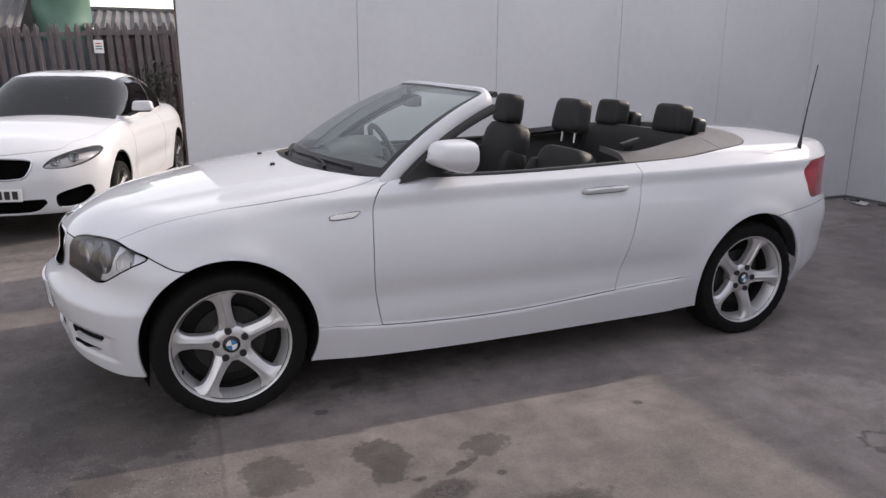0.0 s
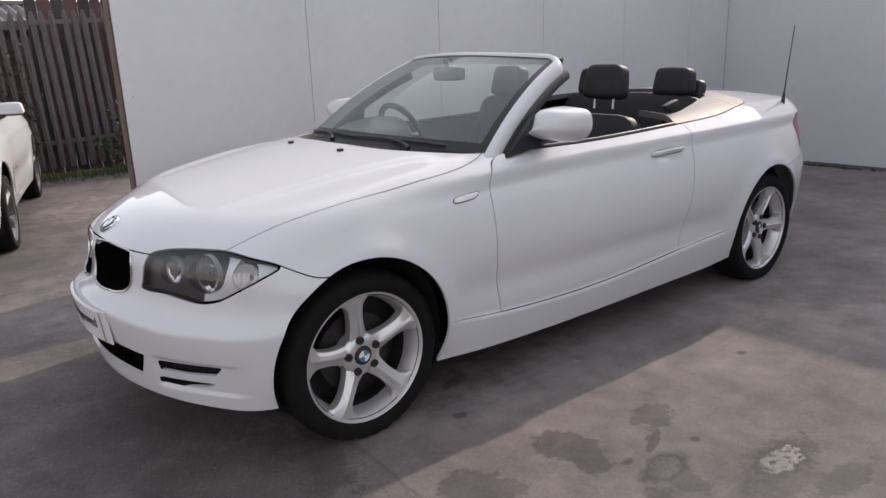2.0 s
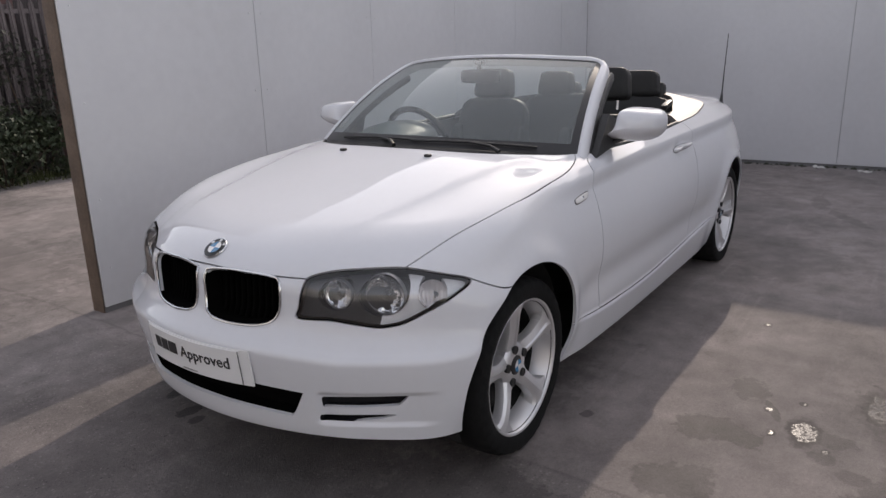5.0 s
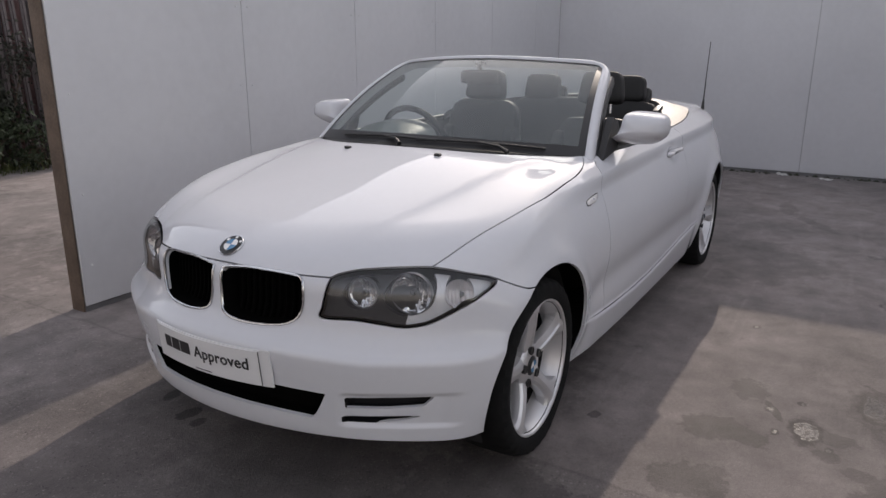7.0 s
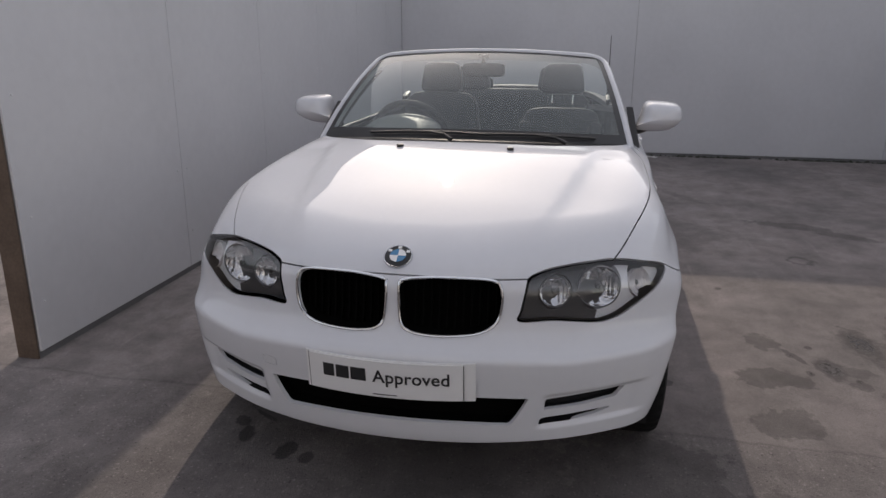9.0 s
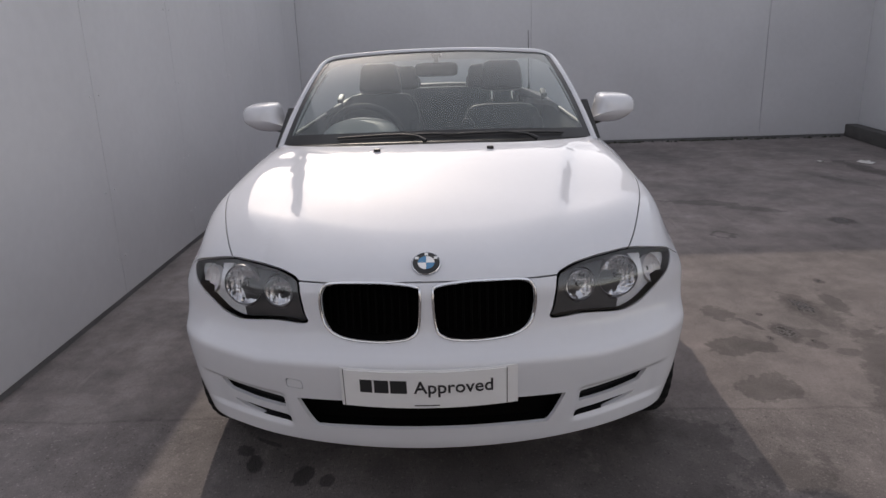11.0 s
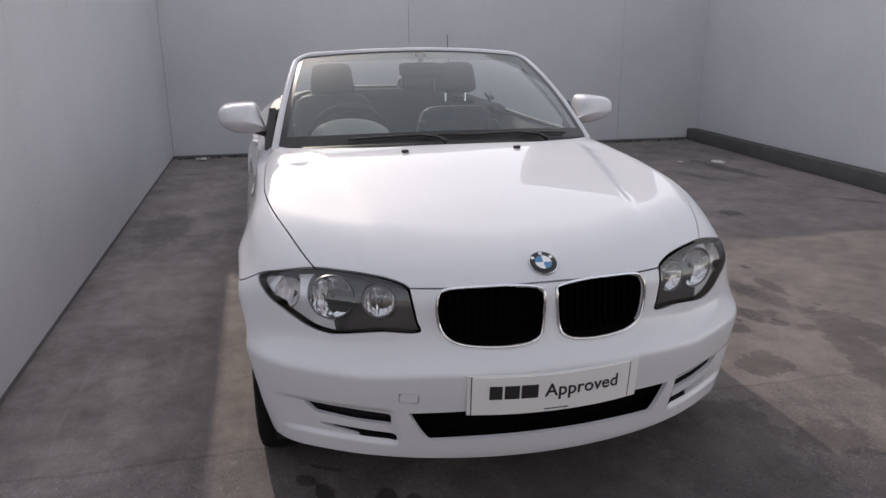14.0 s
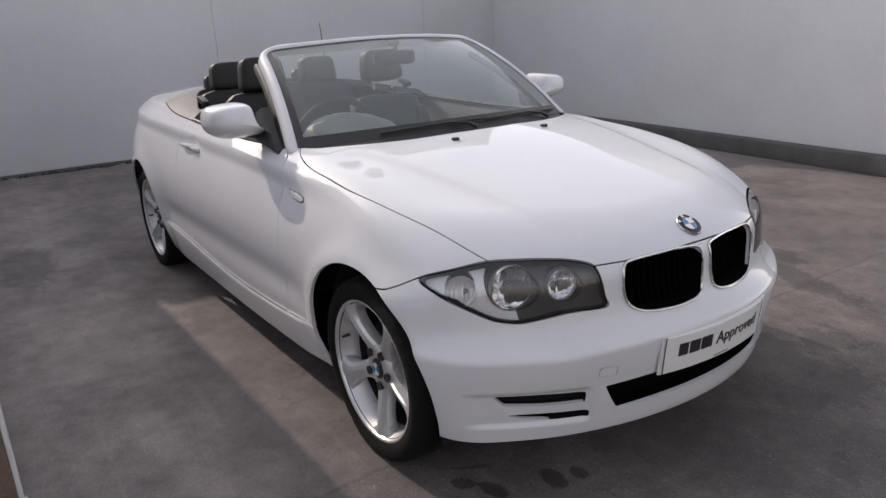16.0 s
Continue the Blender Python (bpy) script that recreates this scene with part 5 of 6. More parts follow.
# ---- outer trim of the convertible ----
def blister(outline, height, sy, axis="y", dome=0.5):
    """A raised lozenge on the body: outline in (x, z) seen from the side or (x, y) from above."""
    pts = rounded(outline, 5)
    c = pts.mean(0)
    bm = bmesh.new()
    rings = []
    for k, h in ((1.0, -0.004), (1.0, height * dome), (0.93, height * 0.86), (0.75, height), (0.4, height * 1.04)):
        ring = []
        for q in pts:
            w = c + (q - c) * k
            p, n = on_body(axis, w[0], w[1])
            p = p + n * h
            ring.append(bm.verts.new((p.x, p.y * sy, p.z)))
        rings.append(ring)
    n = len(pts)
    for a, b in zip(rings, rings[1:]):
        for i in range(n):
            bm.faces.new((a[i], a[(i + 1) % n], b[(i + 1) % n], b[i]))
    bm.faces.new(rings[-1])
    bmesh.ops.recalc_face_normals(bm, faces=bm.faces)
    return bm


for sy in (-1, 1):
    handle = ((1.618, 0.832), (1.64, 0.845), (1.74, 0.848), (1.85, 0.850), (1.872, 0.840), (1.85, 0.826), (1.74, 0.820), (1.64, 0.822))
    h = part("door_handle", blister(handle, 0.034, sy), PAINT, car, "white door handle")
    part("handle_gasket", blister([(1.745 + (x - 1.745) * 1.015, 0.835 + (z - 0.835) * 1.08) for x, z in handle], 0.004, sy), BLACK_PLASTIC, h)
    rep = ((0.418, 0.796), (0.426, 0.805), (0.47, 0.811), (0.541, 0.815), (0.533, 0.803), (0.515, 0.794), (0.46, 0.789), (0.425, 0.789))
    r = part("side_repeater", blister([(0.475 + (x - 0.475) * 1.06, 0.802 + (z - 0.802) * 1.18) for x, z in rep], 0.0035, sy), LAMP_GREY, car, "clear side indicator in a dark rim")
    part("repeater_lens", blister(rep, 0.008, sy), AMBER_LENS, r)
    part("repeater_mark", blister(((0.472, 0.799), (0.474, 0.807), (0.490, 0.807), (0.488, 0.799)), 0.0092, sy), LAMP_SILVER, r)
    p, n = on_body("z", 0.284, 0.222)
    noz = part("washer_nozzle", cushion((0.022, 0.026, 0.012), (0, 0, 0)), BLACK_PLASTIC, car)
    noz.location = (p.x, sy * p.y, p.z + 0.004)


def front_badge():
    p, n = on_body("z", -0.585, 0.0)
    turn = n.to_track_quat("-Y", "Z").to_matrix().to_4x4()
    m = Matrix.Translation(p) @ (Matrix.Rotation(0, 4, "Z") @ turn)
    bm = lathe(((0.0, -0.006), (0.026, -0.0065), (0.0395, -0.004)), 40)
    bm.transform(m)
    badge = part("bonnet_badge", bm, PRINT_BLACK, car, "round blue and white badge in a black ring")
    bm = lathe(((0.0385, 0.002), (0.0385, -0.0065), (0.0405, -0.0075), (0.042, -0.005), (0.042, 0.002)), 40)
    bm.transform(m)
    part("badge_rim", bm, CHROME, badge)
    roundel(badge, 0.024, m @ Matrix.Translation((0, -0.0085, 0)))
    for a in (35, 90, 145):
        bm = box(bmesh.new(), (0.010, 0.001, 0.009), (0.0325 * math.cos(radians(a)), -0.0066, 0.0325 * math.sin(radians(a))))
        bm.transform(m)
        part("badge_mark", bm, BADGE_WHITE, badge)


front_badge()


def kidneys_trim():
    for sy in (-1, 1):
        ring = []
        for a, z in kidney_line:
            p, n = on_body("x", a, z)
            ring.append(Vector((p.x, sy * p.y, p.z)) + Vector((n.x, sy * n.y, n.z)) * 0.002)
        part("kidney_frame", tube(ring, 0.0042, 8, True), CHROME, car, "chrome kidney grille frame")
        for k in range(11):
            a = 0.055 + k * 0.0230
            zs = [z for z in np.linspace(0.552, 0.722, 60) if kidney_shape(np.array([a]), np.array([z]))[0] < -0.002]
            line = []
            for z in np.linspace(zs[0], zs[-1], 6):
                p, n = on_body("x", a, z)
                line.append(Vector((p.x + 0.056, sy * a, z)))
            part("grille_slat", tube(line, 0.0035, 6, flat=3.0), GRILLE_BLACK, car)


kidneys_trim()


def front_plate():
    """The white dealer plate on the bumper, bent to its curve."""
    def slab(y0, y1, z0, z1, lift, thick):
        bm = bmesh.new()
        n = 16
        rows = []
        for z, d in ((z0, 0), (z0, thick), (z1, thick), (z1, 0)):
            row = []
            for k in range(n + 1):
                y = y0 + (y1 - y0) * k / n
                base = -0.724 + 0.52 * y * y - 0.10 * (z - 0.45)
                row.append(bm.verts.new((base - lift - d, y, z)))
            rows.append(row)
        for a, b in zip(rows, rows[1:]):
            for i in range(n):
                bm.faces.new((a[i], a[i + 1], b[i + 1], b[i]))
        for k in (0, n):
            bm.faces.new([r[k] for r in rows])
        bmesh.ops.recalc_face_normals(bm, faces=bm.faces)
        return bm
    plate = part("front_plate", slab(-0.215, 0.235, 0.386, 0.498, 0.008, 0.004), PLATE_WHITE, car, "white plate with printed word", smooth=False)
    part("plate_holder", slab(-0.248, 0.246, 0.382, 0.502, 0.002, 0.006), PLATE_WHITE, car, "white plate holder", smooth=False)
    for y, w in ((0.173, 0.034), (0.130, 0.040), (0.082, 0.046)):
        part("print_bar", slab(y - w / 2, y + w / 2, 0.432, 0.472, 0.0125, 0.0008), PRINT_BLACK, plate, smooth=False)
    part("print_line", slab(-0.03, 0.04, 0.392, 0.395, 0.0125, 0.0008), LAMP_GREY, plate, smooth=False)
    part("plate_clip", slab(-0.218, -0.2158, 0.386, 0.498, 0.0125, 0.001), LAMP_GREY, plate, smooth=False)
    part("plate_edge", slab(0.2355, 0.2375, 0.384, 0.500, 0.010, 0.001), LAMP_GREY, plate, smooth=False)
    font = bpy.data.curves.new("word", "FONT")
    font.body = "Approved"
    font.size = 0.058
    font.extrude = 0.0006
    font.offset = 0.0008
    font.space_character = 1.03
    text = new("word", font)
    bpy.context.view_layer.update()
    me = bpy.data.meshes.new_from_object(text.evaluated_get(bpy.context.evaluated_depsgraph_get()))
    bpy.data.objects.remove(text)
    xs = [v.co.x for v in me.vertices]
    w = max(xs) - min(xs)
    for v in me.vertices:
        y = 0.040 - (v.co.x - min(xs)) * 0.218 / w
        z = 0.433 + v.co.y * 0.93
        v.co = Vector((-0.724 + 0.52 * y * y - 0.10 * (z - 0.45) - 0.0128 - v.co.z, y, z))
    me.materials.append(PRINT_BLACK)
    ob = new("printed_word", me)
    ob.parent = plate


front_plate()


def antenna():
    a = empty("antenna", Matrix.Translation((3.118, -0.653, 0.975)))
    a.parent = car
    part("foot", tube([(0, 0, -0.02), (0.003, 0, 0.015), (0.008, 0, 0.06)], [0.014, 0.011, 0.006], 10), BLACK_PLASTIC, a)
    part("rod", tube([(0.008, 0, 0.06), (0.03, 0, 0.24), (0.062, 0, 0.445)], [0.0045, 0.0032, 0.0026], 8), BLACK_PLASTIC, a, "thin black aerial rod")


antenna()

# ---- the white coupe beyond the wall ----
COUPE_BASE = 2.69
coupe = tagged(empty("coupe_car", Matrix.Translation((-1.308, 3.56, 0)) @ Matrix.Rotation(radians(77.1), 4, "Z") @ Matrix.Scale(0.925, 4)), "white two-door coupe car parked facing the yard", "car")
cp_width = curve((-0.85, 0.74), (-0.55, 0.82), (-0.3, 0.865), (0.0, 0.880), (1.0, 0.872), (2.0, 0.880), (2.69, 0.888), (3.1, 0.86), (3.6, 0.74))
cp_nose = curve((0.16, -0.74), (0.22, -0.785), (0.35, -0.80), (0.5, -0.80), (0.6, -0.785), (0.68, -0.76), (0.76, -0.68), (0.82, -0.58))
cp_middle = curve((-0.74, 0.70), (-0.6, 0.79), (-0.3, 0.86), (0.1, 0.925), (0.5, 0.975), (1.2, 0.99), (2.4, 1.02), (3.0, 1.03), (3.6, 1.0))


def cp_top(x, y):
    return cp_middle(x) - 0.07 * (np.abs(y) / 0.75) ** 2


def cp_field(p):
    x, y, z = p[:, 0], p[:, 1], p[:, 2]
    a = np.abs(y)
    up, down = np.maximum(z - 0.58, 0), np.maximum(0.58 - z, 0)
    w = cp_width(x) - 0.85 * up**2 - 0.3 * down**2 - 0.014 * hump(z, 0.46, 0.08) * step(0.4, 0.7, x) * (1 - step(2.0, 2.3, x))
    w += 0.010 * hump(z, 0.80, 0.04) * step(0.3, 0.9, x)
    side = a - w
    front = cp_nose(z) + 0.34 * a**2 + 0.30 * a**4 - x
    rear = x - (3.62 - 0.35 * a**2 - 0.3 * a**4)
    return smax(smax(smax(side, front * 0.85, 0.10), rear * 0.8, 0.16), z - cp_top(x, y), 0.09)


cp_plan = ((-0.80, 0), (-0.78, 0.2), (-0.73, 0.40), (-0.62, 0.58), (-0.47, 0.72), (-0.25, 0.81), (0.1, 0.865), (1.0, 0.865), (2.0, 0.87), (2.69, 0.872), (3.1, 0.83), (3.4, 0.68), (3.58, 0.35), (3.62, 0))
cbody = shell(cp_field, cp_plan, lambda s, px: np.where(px < 0.1, -0.45 + 0.55 * np.clip((px + 0.80) / 0.9, 0, 1), np.minimum(px, 3.3)), lambda x, y: 0.20 + 0 * x, cp_top, 0.13, (0.024, 32, 9, 20))
for ax in (0.0, COUPE_BASE):
    _, cbody = cbody.split(both(lambda x, a, z, ax=ax: np.maximum(np.hypot(x - ax, z - 0.325) - 0.352, 0.6 - a)))
cp_lamp = inside(rounded(((0.355, 0.610), (0.41, 0.663), (0.50, 0.700), (0.60, 0.727), (0.72, 0.746), (0.83, 0.756), (0.912, 0.742), (0.87, 0.708), (0.817, 0.679), (0.70, 0.632), (0.55, 0.597), (0.42, 0.594)), 4))
clamps, cbody = cbody.panel(both(lambda x, a, z: np.maximum(cp_lamp(0.7 * a + 0.7 * (x + 0.80), z), x)), 0.003)
cp_kidney = rounded(((0.040, 0.670), (0.06, 0.688), (0.20, 0.686), (0.33, 0.668), (0.335, 0.62), (0.30, 0.550), (0.25, 0.520), (0.09, 0.512), (0.05, 0.54)), 4)
cp_kid = inside(cp_kidney)
ckid, cbody = cbody.split(both(lambda x, a, z: np.maximum(cp_kid(a, z), x + 0.4)))
cp_in = inside(rounded(((0.0, 0.212), (0.30, 0.215), (0.39, 0.26), (0.41, 0.335), (0.0, 0.325), (-0.41, 0.335), (-0.39, 0.26), (-0.30, 0.215)), 2))
cin, cbody = cbody.split(lambda p: np.maximum(cp_in(p[:, 1], p[:, 2]), p[:, 0] + 0.4))
cp_side = inside(rounded(((0.412, 0.304), (0.418, 0.358), (0.466, 0.386), (0.58, 0.415), (0.704, 0.433), (0.741, 0.377), (0.729, 0.340), (0.601, 0.262), (0.439, 0.252)), 2))
cside, cbody = cbody.split(both(lambda x, a, z: np.maximum(cp_side(0.7 * a + 0.7 * (x + 0.80), z), x + 0.2)))
cbonnet, cbody = cbody.panel(both(lambda x, a, z: np.maximum(np.maximum(a - curve((-0.5, 0.55), (-0.2, 0.66), (0.5, 0.72))(x), -0.70 + 0.5 * a**2 - x), np.maximum(x - 0.62, 0.70 - z))), 0.003)
cdoor_shape = inside(rounded(((0.62, 0.30), (0.60, 0.8), (0.66, 1.1), (1.9, 1.1), (2.0, 0.9), (1.92, 0.5), (1.85, 0.30)), 3))
cdoors, cbody = cbody.panel(both(lambda x, a, z: np.maximum(cdoor_shape(x, z), 0.3 - a)), 0.003)
cbody.build("body", PAINT, coupe)
cbonnet.build("bonnet", PAINT, coupe)
for half in halves(cdoors):
    half.build("door", PAINT, coupe)
for half in halves(clamps):
    unit = half.moved(0.06).build("headlamp", INDICATOR_GREY, coupe, "slim clear headlamp with round projectors", flange=-0.06)
    half.build("lens", LENS, unit, flange=0)
    sy = -1 if half.v[half.polys[0][0]][1] < 0 else 1
    for a, r in ((0.50, 0.036), (0.63, 0.040)):
        x0 = -0.80 + 0.34 * a**2 + 0.3 * a**4 + 0.05
        bowl(r, 0.03, (x0, sy * a, 0.645 + (a - 0.5) * 0.25), (-1, sy * 0.3, 0), unit)
for half in halves(ckid):
    half.pocket((0.04, 0, 0), "kidney_grille", GRILLE_BLACK, coupe, "black kidney grille")
    sy = -1 if half.v[half.polys[0][0]][1] < 0 else 1
    ring = [Vector((float(cp_nose(z)) + 0.34 * a * a - 0.004, sy * a, z)) for a, z in cp_kidney]
    part("kidney_frame", tube(ring, 0.008, 6, True), CHROME, coupe)
cin.pocket((0.05, 0, 0), "lower_grille", GRILLE_BLACK, coupe)
for half in halves(cside):
    half.pocket((0.05, 0, 0), "side_intake", GRILLE_BLACK, coupe, "black side air intake")


def coupe_cabin():
    roof = curve((0.46, 0.93), (0.62, 1.04), (0.90, 1.225), (1.15, 1.352), (1.45, 1.402), (1.75, 1.415), (2.15, 1.37), (2.55, 1.22), (2.9, 1.075), (3.08, 0.98))
    base = curve((0.46, 0.69), (0.8, 0.735), (1.5, 0.75), (2.3, 0.75), (2.8, 0.69), (3.08, 0.60))
    xs = np.linspace(0.47, 3.06, 110)
    n = 44
    v = []
    for x in xs:
        zr, wb = float(roof(x)), float(base(x))
        for k in range(n + 1):
            t = math.pi * k / n
            c, s = math.cos(t), math.sin(t)
            h = zr - 0.90
            y = math.copysign(abs(c) ** 0.42, c) * wb * (1 - 0.36 * h * abs(s) ** 0.8)
            z = 0.90 + h * abs(s) ** 0.42
            bow = 0.16 * (y / 0.7) ** 2 * (1 - float(step(0.9, 1.7, x))) - 0.12 * (y / 0.7) ** 2 * float(step(2.2, 2.8, x))
            v.append((x + bow, y, z))
    v = np.array(v)
    polys = [(i * (n + 1) + k, i * (n + 1) + k + 1, (i + 1) * (n + 1) + k + 1, (i + 1) * (n + 1) + k) for i in range(109) for k in range(n)]
    g = v.reshape(110, n + 1, 3)
    nrm = np.cross(np.gradient(g, axis=1), np.gradient(g, axis=0)).reshape(-1, 3)
    nrm /= np.maximum(np.linalg.norm(nrm, axis=1), 1e-9)[:, None]
    if nrm[55 * (n + 1) + n // 2][2] < 0:
        nrm = -nrm
    q = polys[55 * n + n // 2]
    if np.cross(v[q[1]] - v[q[0]], v[q[2]] - v[q[1]])[2] < 0:
        polys = [q[::-1] for q in polys]
    sheet = Sheet(v, nrm, polys)
    front = inside(rounded(((0.0, 0.88), (0.45, 0.88), (0.675, 0.90), (0.61, 1.15), (0.535, 1.315), (0.3, 1.35), (0.0, 1.355), (-0.3, 1.35), (-0.535, 1.315), (-0.61, 1.15), (-0.675, 0.90), (-0.45, 0.88)), 4))
    glass, sheet = sheet.split(lambda p: np.maximum(front(p[:, 1], p[:, 2]), p[:, 0] - 1.25))
    back = inside(rounded(((0.0, 1.06), (0.5, 1.06), (0.45, 1.29), (0.0, 1.31), (-0.45, 1.29), (-0.5, 1.06)), 4))
    rear, sheet = sheet.split(lambda p: np.maximum(back(p[:, 1], p[:, 2]), 2.2 - p[:, 0]))
    win = inside(rounded(((0.72, 0.955), (0.89, 1.13), (1.14, 1.290), (1.55, 1.345), (2.0, 1.320), (2.33, 1.215), (2.58, 1.05), (2.50, 0.980), (1.6, 0.960)), 4))
    side, sheet = sheet.split(lambda p: np.maximum(win(p[:, 0], p[:, 2]), 0.40 - np.abs(p[:, 1])))
    sheet.build("roof", PAINT, coupe, flange=0.02)
    glass.moved(0.004).build("windscreen", TINT, coupe, "dark windscreen", flange=0)
    rear.moved(0.004).build("rear_window", TINT, coupe, flange=0)
    for half in halves(side):
        a, b = half.panel(lambda p: p[:, 0] - 1.86, 0.02)
        for piece in (a, b):
            piece.moved(0.004).build("side_window", TINT, coupe, "dark side window", flange=0)
        pillar, _ = half.split(lambda p: np.abs(p[:, 0] - 1.86) - 0.02)
        pillar.build("pillar", BLACK_PLASTIC, coupe, flange=0)
    part("cabin_lining", cushion((1.7, 1.20, 0.30), (1.6, 0, 0.93)), CARPET, coupe)
    for sy in (-1, 1):
        part("seat_back", cushion((0.14, 0.44, 0.5), (1.62, sy * 0.36, 1.0), 14), LEATHER, coupe)


coupe_cabin()
for ax in (0.0, COUPE_BASE):
    for sy in (-1, 1):
        turn = Matrix.Rotation(math.pi if sy > 0 else 0, 4, "Z")
        name = "front_wheel" if ax == 0 else "rear_wheel"
        wheel_parts(name, Matrix.Translation((ax, sy * 0.768, 0.303)) @ turn, radians(40), coupe, GUNMETAL)
        bm = lathe(((0.36, 0.0), (0.36, 0.30), (0.0, 0.30)), 32)
        bmesh.ops.delete(bm, geom=[f for f in bm.faces if f.calc_center_median().z < -0.16], context="FACES")
        bm.transform(Matrix.Translation((ax, sy * 0.83, 0.325)) @ turn)
        part("wheel_housing", bm, CARPET, coupe)
box_part("underbody", (3.9, 1.15, 0.06), (1.45, 0, 0.24), CARPET, coupe)
for sy in (-1, 1):
    cap = cushion((0.13, 0.20, 0.105), (0.83, sy * 0.915, 1.055), taper=-0.12)
    part("door_mirror", cap, PAINT, coupe, "white door mirror with black foot")
    part("mirror_under", cushion((0.11, 0.17, 0.03), (0.84, sy * 0.905, 1.002)), BLACK_PLASTIC, coupe)
    part("mirror_foot", tube([(0.80, sy * 0.87, 0.99), (0.79, sy * 0.77, 0.955)], [0.022, 0.03], 8, flat=0.5), BLACK_PLASTIC, coupe)
for piece in coupe.children:
    if "wheel" not in piece.name:
        piece.location.z += 0.045
plate2 = box_part("number_plate", (0.012, 0.52, 0.111), (-0.812, 0, 0.430), PLATE_WHITE, coupe, "white number plate with dark characters", 0.003)
for k in range(7):
    box_part("plate_bar", (0.002, 0.045, 0.07), (-0.820, 0.20 - k * 0.063 - (0.03 if k > 3 else 0), 0.430), PRINT_BLACK, plate2)

# ---- fence, sheds and plants beyond the wall ----
FENCE_Y = 7.25


def palisade():
    fence = tagged(empty("palisade_fence", Matrix.Translation((0, FENCE_Y, 0.02)) @ Matrix.Rotation(radians(-2.4), 4, "Y")), "grey steel palisade fence with pointed pales", "fence", kind="")
    bm = bmesh.new()
    prof = ((-0.034, 0.0), (-0.030, -0.012), (-0.012, -0.014), (-0.006, -0.026), (0.006, -0.026), (0.012, -0.014), (0.030, -0.012), (0.034, 0.0))
    rows = []
    for z, k in ((0.06, 1.0), (1.90, 1.0), (1.96, 0.35)):
        rows.append([bm.verts.new((x * k, y, z)) for x, y in prof])
    for a, b in zip(rows, rows[1:]):
        for i in range(len(prof) - 1):
            bm.faces.new((a[i], a[i + 1], b[i + 1], b[i]))
    first = part("pale", bm, STEEL, fence, smooth=False)
    rng = random.Random(5)
    x = -7.0
    n = 0
    while x < 6.5:
        ob = first if n == 0 else new("pale", first.data)
        ob.parent = fence
        ob.location = (x, 0, 0)
        ob.rotation_euler = (radians(rng.uniform(-0.5, 0.5)), radians(rng.uniform(-0.6, 0.6)), 0)
        x += 0.118
        n += 1
    for z in (0.38, 1.83):
        box_part("rail", (13.7, 0.045, 0.05), (-0.2, 0.025, z), STEEL, fence)
    x = -6.9
    while x < 6.6:
        box_part("fence_post", (0.10, 0.06, 2.1), (x, 0.08, 0.86), STEEL, fence)
        x += 2.32
    sign = box_part("sign", (0.12, 0.008, 0.17), (-0.825, FENCE_Y - 0.035, 1.645), PLATE_WHITE, None, "", 0.003)
    tagged(sign, "small white notice on the steel fence", "sign")
    for k in range(3):
        box_part("sign_bar", (0.08, 0.003, 0.014), (-0.825, FENCE_Y - 0.041, 1.685 - 0.035 * k), CAP_RED if k == 0 else LAMP_GREY, sign)


palisade()


def boards():
    """Dark close-boarded screen behind the palisade."""
    screen_wall = tagged(empty("board_screen", Matrix.Translation((0, FENCE_Y + 0.35, 0))), "dark reddish brown board screen behind the fence", "screen")
    mats = [material("board_brown", (0.105, 0.056, 0.055), 0.85, vary=0.4, scale=3, bump=0.4, bump_scale=30), material("board_dark", (0.05, 0.04, 0.042), 0.85, vary=0.4, scale=3, bump=0.4, bump_scale=30), material("board_grey", (0.10, 0.105, 0.125), 0.7, vary=0.3, scale=3)]
    rng = random.Random(3)
    x = -8.0
    while x < 7.0:
        w = rng.uniform(0.12, 0.17)
        grey = -2.6 < x < -0.95
        h = (2.62 if x > 0.35 else 1.72) + rng.uniform(-0.04, 0.04)
        box_part("board", (w - 0.012, 0.022, h), (x + w / 2, rng.uniform(-0.008, 0.008), h / 2), mats[2] if grey else mats[rng.randrange(2)], screen_wall, bevel=0.0)
        x += w


boards()


